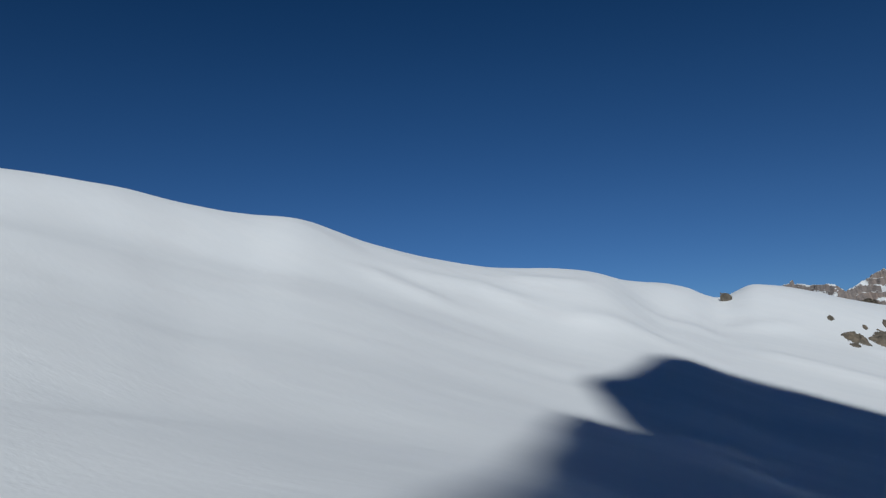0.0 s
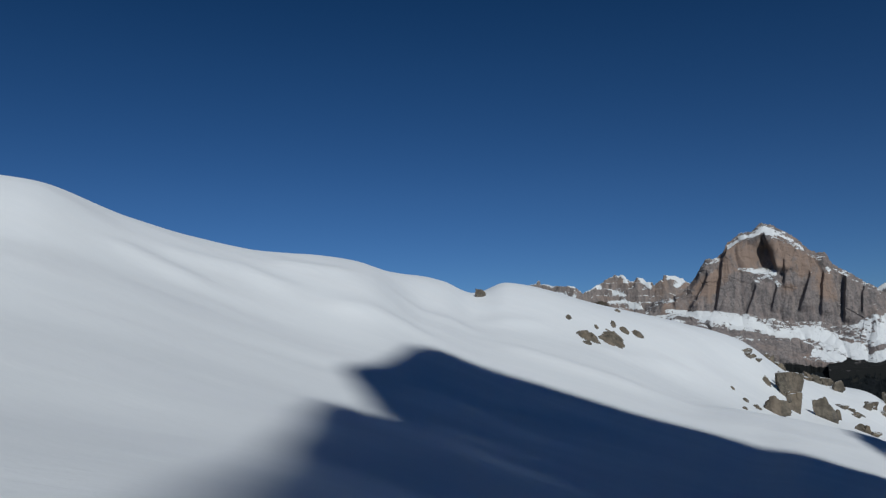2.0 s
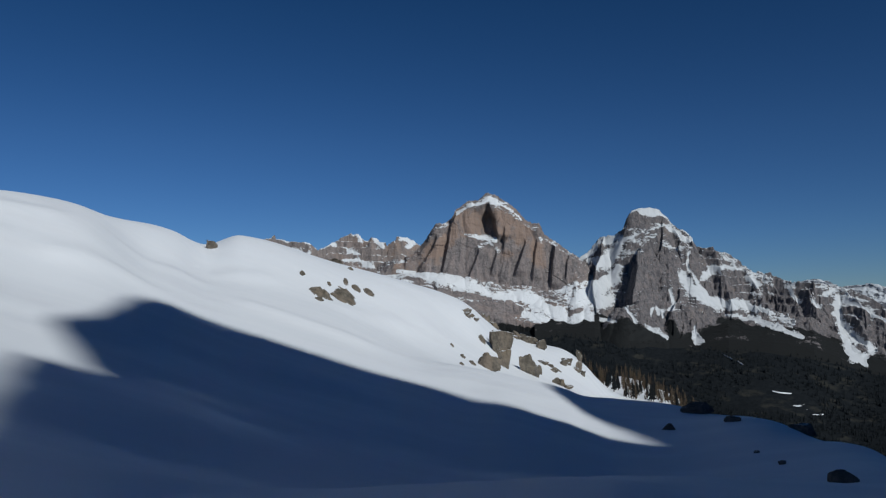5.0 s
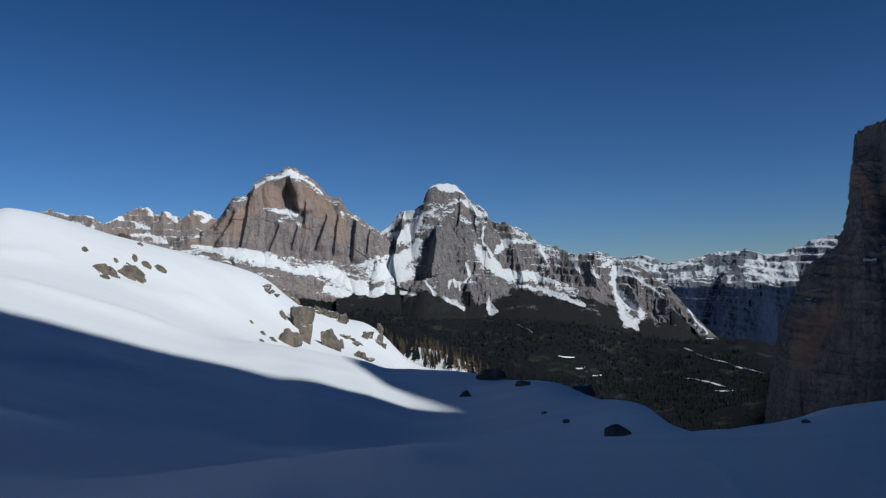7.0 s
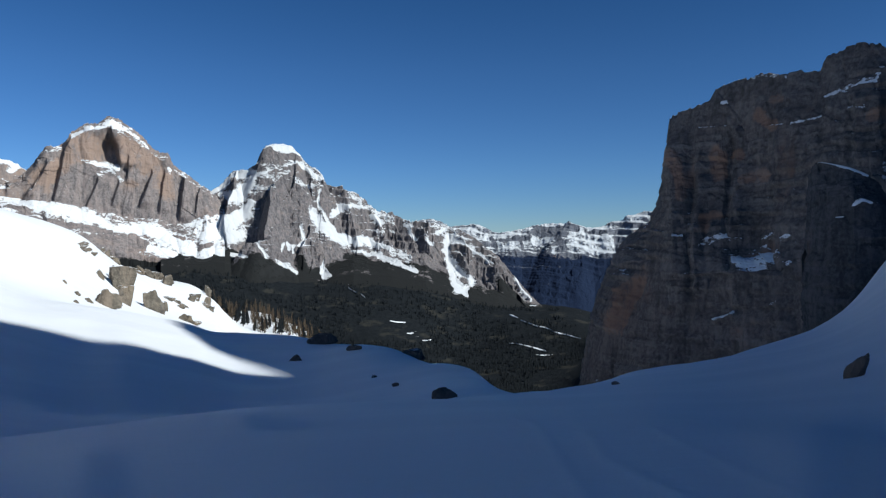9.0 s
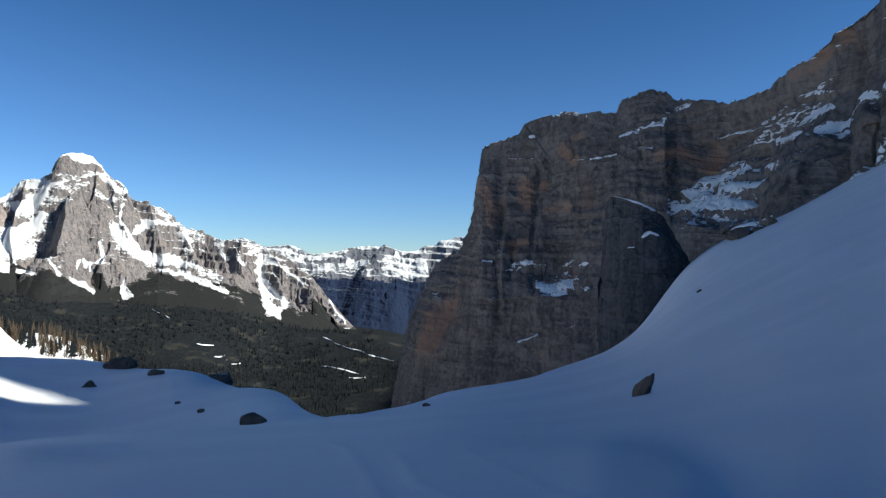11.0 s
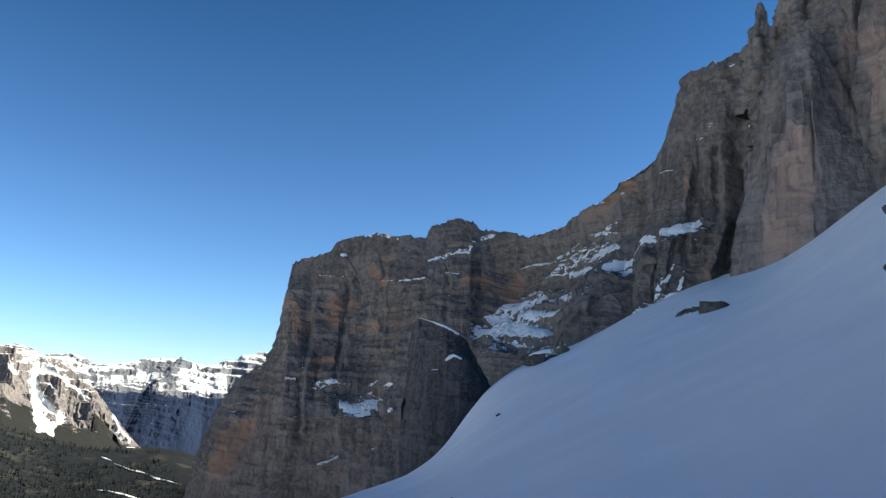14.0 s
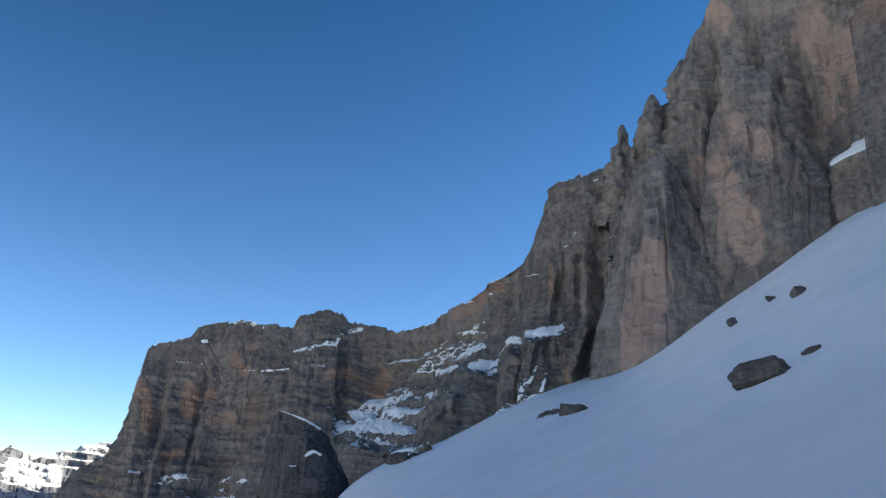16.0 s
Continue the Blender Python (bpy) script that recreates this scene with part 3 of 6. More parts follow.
    if joint:
        jw, jh, jd = joint
        one, two = joints(q + warp * 0.25, jw, jh, seed + 90), joints(q + warp * 0.25, jw * 0.4, jh * 0.36, seed + 91)
        d = d + hold * jd * (one + 0.45 * two)
        tone = 0.6 * one + 0.5 * two
    tb = bear + 0.16 * (layers(q, rw * 0.8, 3, seed + 60) - 0.5)
    tu = up + 0.16 * (layers(q, rw * 0.8, 3, seed + 61) - 0.5)
    proud = np.zeros(len(p))
    for line, metres in flanks:
        lo, hi = line[-1][1], line[0][1]
        db = tb - np.interp(tu, [c[1] for c in line[::-1]], [c[0] for c in line[::-1]])
        fade = smooth(lo - 0.35, lo + 0.25, tu) * (1 - smooth(hi - 0.15, hi + 0.45, tu))
        proud = proud + metres * fade * (smooth(-0.11, 0.05, db) * np.exp(-np.clip(db, 0, None) / 0.75) - 0.5 * np.exp(-((db + 0.2) / 0.22) ** 2))
    for line, width, metres in spurs:
        proud = proud + 1.5 * metres * np.clip(1 - away_from(line, tb, tu) / width, 0, 1)
    grown = np.zeros(len(p))
    for line in woods:
        grown = np.maximum(grown, np.clip(1.4 - away_from(line, tb, tu, True), 0, 1))
    deep = np.zeros(len(p))
    for line in snow:
        deep = np.maximum(deep, np.clip(1.3 - 0.8 * away_from(line, tb, tu, True), 0, 1))
    for line in thin:
        deep = np.maximum(deep, veil * np.clip(1.5 - 0.9 * away_from(line, tb, tu, True), 0, 1))
    iron = np.zeros(len(p))
    sway, lift = 1.1 * (layers(q, rw, 4, seed + 62, 0.6) - 0.5), 1.4 * (layers(q, rw, 4, seed + 63, 0.6) - 0.5)
    for sign, lines in ((0.8, rust), (-0.7, grey)):
        for line in lines:
            iron = iron + sign * np.clip(1.5 - away_from(line, tb + sway, tu + lift, True), 0, 1)
    for line in bare:
        clear = np.clip(1.4 - away_from(line, tb, tu, True), 0, 1)
        deep = np.where(deep > clear, deep, np.minimum(deep, -0.6 * clear))
    d = d * (1 - fill * np.clip(1.25 * deep, 0, 1))
    proud = proud * (1 - 0.7 * np.clip(deep, 0, 1))
    for bearing, rise, width, height, slant, lean in calm:
        de = up - rise - slant * (bear - bearing)
        db = bear - bearing - lean * (up - rise)
        d = d * (1 - 0.94 * np.exp(-(db / width) ** 2 - (de / height) ** 2))
    for bearing, rise, width, height, metres, lean in dents:
        db, de = bear - bearing - lean * (up - rise), up - rise
        d = d - metres * np.exp(-(db / width) ** 2 - np.abs(de / height) ** 4)
    near = p / np.linalg.norm(p, axis=1, keepdims=True)
    g = (p + nrm.reshape(-1, 3) * d[:, None] - near * proud[:, None]).reshape(g.shape)
    if jag:
        # notches and teeth along the crest
        edge = np.exp(-(np.abs(np.arange(g.shape[1]) - crest) / max(3, steps[-3] * 0.06)) ** 2)
        along = np.stack([uu, 0 * uu, 0 * uu], -1)
        g[:, :, 2] += jag * edge * (blocks(along, rw * 0.22, seed + 80) + 0.7 * blocks(along, rw * 0.08, seed + 81))[:, None]
    f = grid_faces(g.shape[0], g.shape[1])
    me = mesh_of(name, g.reshape(-1, 3), f, mats)
    bm = bmesh.new()
    bm.from_mesh(me)
    bmesh.ops.recalc_face_normals(bm, faces=bm.faces)
    k = g.shape[0] // 2 * g.shape[1] + sum(steps[:2])
    bm.verts.ensure_lookup_table()
    if bm.verts[k].normal.xy.dot(Vector(out.mean(0))) > 0:
        bmesh.ops.reverse_faces(bm, faces=bm.faces)
    bm.to_mesh(me)
    bm.free()
    if joint:
        me.attributes.new("block_tone", "FLOAT", "POINT").data.foreach_set("value", tone.astype(np.float32))
    if len(rust) or len(grey):
        me.attributes.new("iron_stain", "FLOAT", "POINT").data.foreach_set("value", np.clip(iron, -1, 1).astype(np.float32))
    if len(snow) or len(bare) or len(thin):
        me.attributes.new("snow_depth", "FLOAT", "POINT").data.foreach_set("value", deep.astype(np.float32))
        me.attributes.new("wood_cover", "FLOAT", "POINT").data.foreach_set("value", grown.astype(np.float32))
    return me


def massif(name, crest, feet, arms, mat, seed, snow=(), bare=(), woods=(), thin=(), near=3440, back=3960, fall=1.9, wooded=True, relief=1.0):
    """A mountain as a sheet over the plan: roofs fall from the crest and from the arms that run down from it, broken by beds, ribs and gullies.
    crest, feet: (bearing, rise); arms: (line, fall of the arm, fall of its left and right sides); snow, bare, woods: lines of (bearing, rise, half width)."""
    cb, ce = np.array(crest).T
    fb, fe = np.array(feet).T

    def far(b):
        return back + 30 * np.sin(1.1 * b) - 7 * np.clip(b - 14, 0, 20)

    bear, r = np.meshgrid(np.arange(cb[0], cb[-1], 0.03), np.arange(near - 240, back + 190, 2.2), indexing="ij")
    shape = bear.shape
    bear, r = bear.ravel(), r.ravel()
    flat = np.stack([np.radians(bear) * back, r, 0 * r], -1)
    wide = flat + 26 * (np.stack([layers(flat, 80, 3, seed + 1), layers(flat, 80, 3, seed + 2), 0.5 + 0 * r], -1) - 0.5) * [1, 1, 0]
    z = near * np.tan(np.radians(np.interp(bear, fb, fe))) + np.where(r > near, 0.34, 0.7) * (r - near)
    roofs = [([(b, e, far(b)) for b, e in crest], fall, fall)]
    for line, slope, left, right in arms:
        q = [(*line[0], min(far(line[0][0]), far(line[0][0]) - (np.interp(line[0][0], cb, ce) - line[0][1]) * 68 / 1.1))]
        for (b0, e0), (b1, e1) in zip(line[:-1], line[1:]):
            q.append((b1, e1, max(q[-1][2] - max(e0 - e1, 0.1) * 68 / slope, near + 30 + 4 * (e1 - e0))))
        roofs.append((q, left, right))
    for q, left, right in roofs:
        x0 = [(math.radians(b) * back, d, d * math.tan(radians(e))) for b, e, d in q]
        for a, c in zip(x0[:-1], x0[1:]):
            ux, uy = c[0] - a[0], c[1] - a[1]
            t = np.clip(((wide[:, 0] - a[0]) * ux + (wide[:, 1] - a[1]) * uy) / (ux * ux + uy * uy), 0, 1)
            dx, dy = wide[:, 0] - a[0] - t * ux, wide[:, 1] - a[1] - t * uy
            side = np.where(dx > 0, right, left) if left != right else left
            away = np.hypot(dx, dy)
            z = np.maximum(z, a[2] + t * (c[2] - a[2]) - side * away)
    up = np.degrees(np.arctan2(z, r))
    tb = bear + 0.16 * (layers(flat, 30, 3, seed + 60) - 0.5)
    tu = up + 0.16 * (layers(flat, 30, 3, seed + 61) - 0.5)
    deep, grown = np.zeros(len(z)), np.zeros(len(z))
    for line in snow:
        deep = np.maximum(deep, np.clip(1.3 - 0.8 * away_from(line, tb, tu, True), 0, 1))
    for line in thin:
        deep = np.maximum(deep, 0.55 * np.clip(1.5 - 0.9 * away_from(line, tb, tu, True), 0, 1))
    for line in bare:
        clear = np.clip(1.4 - away_from(line, tb, tu, True), 0, 1)
        deep = np.where(deep > clear, deep, np.minimum(deep, -0.45 * clear))
    for line in woods:
        grown = np.maximum(grown, np.clip(1.4 - away_from(line, tb, tu, True), 0, 1))
    foot = near * np.tan(np.radians(np.interp(bear, fb, fe))) + np.where(r > near, 0.34, 0.7) * (r - near)
    if wooded:
        over = z - foot + 30 * (layers(flat, 60, 3, seed + 15) - 0.5)
        deep = np.where(deep > 0.05, deep, np.minimum(deep, -0.6 * (1 - smooth(10, 70, over))))
        grown = np.maximum(grown, (1 - smooth(-2, 16, over)) * (deep < 0.3) * (r < near + 170))
        grown = np.maximum(grown, 1 - smooth(near - 25, near + 5, r))
    calm = 1 - (0.85 if wooded else 0.4) * np.clip(1.4 * np.maximum(deep - 0.25, 0.8 * grown), 0, 1)
    rise = np.clip((z - near * np.tan(np.radians(np.interp(bear, fb, fe)))) / 60, 0, 1)
    # ribs and gullies down the fall, then beds, then broken blocks
    rough = 58 * (ridged(wide, (170, 330, 1), 2, seed + 13, 0.5) - 0.6) + 34 * (ridged(wide, (80, 170, 1), 3, seed + 3, 0.45) - 0.62) + 8 * blocks(wide, (40, 30, 1), seed + 4) + 3.5 * blocks(wide, (15, 12, 1), seed + 5)
    z = z + relief * calm * rise * rough
    bed = z + 0.1 * flat[:, 0] + 44 * (layers(flat, 150, 3, seed + 6) - 0.5)
    for high, share, k in ((38.0, 0.6, 7), (16.0, 0.4, 8)):
        f = bed / high - np.floor(bed / high)
        z = z + share * calm * rise * high * (smooth(0.45, 1.0, f) - f) * smooth(0.3, 0.6, grain(flat, (120, 120, 1), seed + k))
    jag = 0.05 * (layers(np.stack([bear, 0 * r, 0 * r], -1), 0.5, 3, seed + 9) - 0.5) + 0.05 * blocks(np.stack([bear, 0 * r, 0 * r], -1), 0.3, seed + 10)
    z = np.minimum(z, r * np.tan(np.radians(np.interp(bear, cb, ce) + jag + 0.03)))
    z = np.where(r > back + 180, z - 200, z)
    a = np.radians(bear)
    me = mesh_of(name, np.stack([r * np.sin(a), r * np.cos(a), z], -1), grid_faces(*shape)[:, ::-1], [mat])
    me.attributes.new("snow_depth", "FLOAT", "POINT").data.foreach_set("value", deep.astype(np.float32))
    me.attributes.new("wood_cover", "FLOAT", "POINT").data.foreach_set("value", grown.astype(np.float32))
    return me


def empty(name, label, category, group="", kind=""):
    return tagged(new(name), label, category, group, kind)


def cliff():
    thing = empty("cliff_massif", "tall layered grey and ochre rock wall above the snow slope", "cliff")
    cols = []

    def col(low, ledge, back, top):
        cols.append((low, ledge, back, top))

    col((31.8, -13, 540), (31.9, -12, 545), (32.0, -11, 550), (32.2, -9.8, 560))
    col((32.4, -13, 520), (32.9, -9, 530), (33.2, -6, 540), (33.6, -3.1, 565))
    col((33.2, -13, 500), (34.0, -7, 512), (34.5, -3, 525), (35.2, 0.4, 560))
    col((34.6, -13, 485), (35.8, -5, 500), (36.5, -1.2, 515), (37.4, 2.2, 550))
    col((36.2, -13, 470), (37.2, -3, 487), (37.8, 0.8, 494), (38.45, 5.5, 545))
    col((37.4, -13, 460), (38.4, -2, 475), (38.7, 0.6, 482), (38.7, 9.1, 535))
    col((40.5, -13, 445), (41.5, -1.4, 460), (41.6, 0.2, 476), (41.3, 10.15, 515))
    col((42, -13, 440), (42, -1.4, 455), (42, 0.2, 474), (41.9, 10.95, 512))
    col((44, -12.5, 430), (44, -1.4, 445), (44, 0.3, 470), (44, 11.5, 500))
    col((48, -12, 410), (48, -0.8, 425), (48, 0.8, 432), (48.15, 11.55, 480))
    col((48.5, -11.8, 408), (48.5, -0.6, 423), (48.5, 1, 430), (48.6, 12.35, 479))
    col((50, -11, 395), (50, 0.5, 412), (50, 2.2, 422), (49.9, 12.95, 475))
    col((51.5, -9.5, 385), (51.5, 2.4, 402), (51.5, 4.6, 424), (51.6, 12.85, 466))
    col((52.4, -8, 375), (52.4, 3.3, 392), (52.4, 5.4, 436), (52.4, 12.1, 462))
    col((56.3, -2, 345), (56.5, 4.0, 356), (56.5, 7.9, 424), (56.5, 11.7, 438))
    col((59.6, 2, 330), (59.6, 6.3, 340), (59.6, 9.9, 400), (59.6, 13.2, 410))
    col((62.4, 3.4, 322), (62.4, 8.2, 332), (62.4, 11.7, 379), (62.4, 15.5, 386))
    col((64.4, 5.2, 318), (64.4, 10.5, 328), (64.4, 13, 352), (64.4, 16.7, 368))
    col((65.5, 5.6, 316), (65.5, 11.5, 326), (65.5, 13.2, 340), (65.6, 19.4, 356))
    col((66.6, 6, 314), (66.6, 12, 324), (66.6, 13.4, 334), (66.6, 22.4, 350))
    col((70, 6.4, 310), (70, 14, 320), (70, 15, 326), (70, 23.4, 342))
    col((72.5, 8, 306), (72.5, 17, 318), (72.5, 18.5, 324), (72.5, 24.5, 336))
    col((75.7, 10, 303), (75.7, 19, 313), (75.7, 20.5, 318), (75.8, 27.6, 326))
    ramp = (((52.85, 5.74, 0.16), (54.22, 6.93, 0.28), (55.43, 7.39, 0.33), (56.44, 7.63, 0.16)), ((55.06, 6.37, 0.28), (56.69, 6.24, 0.24), (57.69, 6.6, 0.12)), ((52.28, 5.03, 0.2), (54.7, 5.26, 0.37), (56.32, 5.34, 0.24)), ((57.66, 7.56, 0.12), (58.68, 7.32, 0.2)), ((54.74, 9.38, 0.16), (55.96, 9.72, 0.12), (57.18, 9.89, 0.12)), ((56.8, 8.86, 0.16), (57.81, 9.42, 0.33), (59.0, 10.35, 0.41), (60.62, 10.71, 0.41), (61.83, 10.9, 0.2)), ((58.43, 9.12, 0.16), (60.04, 9.57, 0.12)), ((57.58, 10.3, 0.12), (58.98, 11.15, 0.12)), ((59.58, 11.69, 0.12), (60.6, 12.0, 0.12), (62.02, 11.82, 0.12)), ((61.0, 12.29, 0.16), (61.92, 12.62, 0.08)))
    shelf = (((61.45, 9.41, 0.16), (62.64, 10.03, 0.2), (63.23, 10.76, 0.12), (64.41, 11.73, 0.16), (65.79, 12.13, 0.16), (66.77, 12.44, 0.2), (67.56, 13.3, 0.12)), ((66.58, 11.85, 0.12), (67.35, 11.85, 0.24), (67.74, 12.13, 0.2)), ((60.76, 14.01, 0.06), (61.17, 14.02, 0.06)), ((61.97, 14.67, 0.08), (62.38, 14.67, 0.08)), ((64.8, 16.09, 0.06), (66.0, 16.23, 0.06)), ((70.74, 19.96, 0.16), (71.9, 20.15, 0.12)), ((70.99, 18.99, 0.12), (71.29, 18.71, 0.12)), ((70.18, 20.75, 0.08), (70.45, 20.74, 0.08)), ((67.59, 18.26, 0.12), (67.99, 18.29, 0.12)), ((68.59, 19.04, 0.12), (69.18, 19.47, 0.08)), ((70.22, 22.75, 0.06), (70.81, 23.15, 0.06)))
    tongues = (((61.13, 4.62, 0.16), (62.69, 5.86, 0.33), (64.05, 6.89, 0.37), (65.02, 7.9, 0.33), (65.72, 9.09, 0.16), (65.99, 9.68, 0.08)), ((65.02, 6.91, 0.41), (66.18, 7.72, 0.2), (66.57, 9.3, 0.08)), ((68.08, 6.98, 0.41), (69.03, 7.77, 0.24), (69.68, 8.93, 0.12)), ((52.89, 0.89, 0.33), (53.53, -0.06, 0.24)), ((55.59, 3.19, 0.16), (56.78, 3.64, 0.2), (58.37, 3.91, 0.2)))
    brow = (((48.32, 9.74, 0.08), (49.95, 10.16, 0.12), (51.17, 10.52, 0.16), (51.76, 11.08, 0.12)), ((52.37, 11.43, 0.12), (53.59, 11.86, 0.12)), ((49.82, 8.9, 0.06), (50.64, 8.94, 0.08)), ((44.56, 8.12, 0.06), (46.38, 8.2, 0.06), (48.2, 8.44, 0.05)), ((40.73, 8.24, 0.05), (42.32, 8.36, 0.06)), ((42.2, 9.76, 0.08), (42.51, 9.86, 0.08)), ((44.1, 11.32, 0.06), (46.16, 11.23, 0.08)))
    foot_ledges = (((40.66, 0.52, 0.16), (41.8, 0.78, 0.2), (43.17, 0.69, 0.12)), ((44.36, 0.52, 0.16), (45.11, 0.95, 0.16)), ((45.73, 0.6, 0.12), (46.19, 0.85, 0.12)), ((42.69, -0.6, 0.12), (44.07, -0.8, 0.28), (45.21, -0.28, 0.2)), ((45.85, -1.02, 0.12), (46.17, -1.01, 0.12)), ((38.7, 1.03, 0.08), (39.46, 1.07, 0.08)), ((41.15, -4.73, 0.12), (42.26, -4.4, 0.12)), ((44.9, -3.81, 0.08), (45.27, -3.64, 0.08)))
    iron = (((38.75, 6.37, 0.49), (39.29, 4.83, 0.49), (39.17, 4.04, 0.33)), ((41.68, 6.59, 0.53), (41.78, 5.4, 0.49)), ((42.86, 6.68, 0.33), (43.19, 6.62, 0.33)), ((44.58, 5.19, 0.45), (43.41, 4.92, 0.33)), ((40.7, 2.19, 0.41), (40.96, 1.43, 0.41)), ((41.46, 2.43, 0.41), (41.84, 2.45, 0.41)), ((50.89, 8.18, 0.37), (52.52, 8.47, 0.65), (54.18, 7.94, 0.57), (54.55, 8.97, 0.49)), ((44.69, 9.02, 0.41), (45.34, 8.46, 0.33)), ((45.44, 9.88, 0.24), (45.64, 9.89, 0.24)), ((35.05, -3.0, 0.73), (36.06, -2.23, 0.49), (34.19, -4.84, 0.81)), ((59.97, 12.79, 0.33), (62.98, 15.23, 0.33)), ((66.39, 14.22, 0.24), (66.59, 16.77, 0.24)), ((67.71, 8.53, 0.24), (68.11, 10.09, 0.24)))
    part("rock_wall", loft("rock_wall", cols, 1250, (130, 36, 140), (32, 7, 8, 1.0, 8, 1.3), [M_WALL], (30, 120), 30, 1, tilt=-0.03, tall=3, joint=(8, 4.5, 0.55), jag=0.8,
                           snow=tongues, thin=[[(b, e, 1.5 * w) for b, e, w in line] for line in ramp] + [[(b, e, 1.35 * w) for b, e, w in line] for line in shelf + brow + foot_ledges], veil=0.66, fill=0.4, calm=((74, 12.5, 2.2, 3, 0, 0),), rust=iron,
                           spurs=((((67.67, 12.44), (64.62, 10.94), (61.86, 8.82), (59.12, 5.73)), 0.5, 3.5), (((65.72, 11.26), (65.33, 8.3)), 0.35, 2.5), (((69.1, 13.2), (68.09, 8.53), (65.41, 5.67)), 0.45, 3.5), (((60.03, 9.97), (57.86, 7.49), (56.73, 5.04)), 0.4, 2.0), (((64.22, 10.46), (63.85, 7.67)), 0.3, 2.0), (((60.66, 8.39), (60.11, 5.97)), 0.3, 1.8), (((66.59, 14.81), (67.19, 17.93)), 0.5, 2.5), (((55.15, 4.17), (54.43, 2.15)), 0.5, 2.5), (((70.03, 12.41), (69.98, 8.93)), 0.4, 3.0), (((63.0, 14.03), (62.21, 12.03)), 0.5, 2.0)),
                           flanks=((((70.4, 16.6), (69.9, 9.9)), 5), (((69, 17.8), (68.5, 13)), 4), (((67.4, 16), (66.8, 10.5)), 4), (((50.2, 9.5), (50, 5.5)), 4), (((42.8, 8), (42.4, 1)), 4), (((40.4, 5), (39.9, -3)), 4), (((45.5, 9), (45.2, 3)), 3)),
                           dents=((42.4, 4.6, 0.7, 2.6, 3, 0.1), (40.0, 6, 0.35, 3.5, 3, 0), (54.8, 8.2, 1.6, 1.4, 6, 0.3), (69.6, 14, 0.5, 6, 9, 0.15), (64.2, 9, 0.4, 3.5, 6, 0.1))), thing)
    buff = (((74.05, 17.52, 1.22), (73.57, 14.77, 1.83), (73.09, 11.63, 1.63), (72.27, 10.07, 0.81)), ((78.68, 23.11, 1.02), (79.73, 21.11, 1.22), (80.31, 18.39, 1.22)), ((81.17, 19.86, 0.81), (81.01, 17.59, 0.81)), ((86.35, 30.98, 2.04), (88.42, 29.54, 2.04), (87.41, 27.23, 1.63)), ((90.4, 30.87, 1.63), (90.37, 28.1, 1.63)), ((80.45, 25.98, 0.81), (83.02, 24.2, 1.02)), ((73.7, 26.16, 0.81), (73.51, 26.75, 0.41)), ((80.9, 31.84, 0.81), (79.78, 33.44, 1.02)))
    slate = (((74.61, 22.21, 1.42), (74.93, 19.85, 1.02)), ((82.34, 29.83, 2.44), (84.48, 27.7, 1.63), (81.83, 28.43, 1.63)), ((77.99, 17.76, 1.02), (76.14, 20.18, 0.81)), ((83.74, 19.63, 1.63), (86.75, 21.16, 1.63), (88.92, 21.96, 1.63)), ((77.83, 29.26, 1.02), (77.29, 27.05, 1.02)), ((69.97, 15.59, 1.63), (70.32, 10.83, 1.22)))
    cols = []
    col((73.5, 9, 300), (73.5, 17, 312), (73.5, 18.5, 318), (73.6, 22.5, 328))
    col((75.2, 10, 298), (75.2, 18.6, 309), (75.2, 20.2, 314), (75.4, 25.5, 324))
    col((78, 11, 300), (77.6, 22, 308), (77.6, 24, 312), (77.2, 30.6, 318))
    col((79, 12, 298), (79, 23, 306), (79, 25, 310), (78.4, 33.0, 315))
    col((80, 12.6, 296), (80, 24, 304), (80, 26, 307), (79.6, 34.7, 312))
    col((84, 15, 288), (84, 22, 294), (84, 23.5, 300), (84, 34.0, 304))
    col((88, 17, 278), (88, 23.2, 284), (88, 24.6, 293), (88, 33.0, 297))
    col((92, 18.5, 272), (92, 24, 276), (92, 26, 284), (92, 32.4, 290))
    part("great_tower", loft("great_tower", cols, 520, (120, 30, 150), (22, 6, 5.5, 0.8, 9, 1.0), [M_PILLAR], (30, 120), 30, 4, tall=3, joint=(7.5, 9, 0.9), jag=0.8, snow=(((86.6, 22.8, 0.35), (91.5, 24.6, 0.7)),), flanks=((((78.3, 27.6), (78.15, 21.3)), 3), (((80, 26.3), (79.55, 22.6)), 2.5), (((83.35, 26.2), (83.4, 22.6)), 3), (((81.8, 25.7), (81.3, 21)), 2), (((84.7, 24.9), (83.9, 19.6)), 3)),
                             rust=buff, grey=slate,
                             dents=((81.6, 27, 0.5, 5, 5, 0.1), (85.4, 27, 0.6, 4, 7, -0.1), (79.2, 27, 0.3, 4, 4, 0.1))), thing)
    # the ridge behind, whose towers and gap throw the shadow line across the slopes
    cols = []
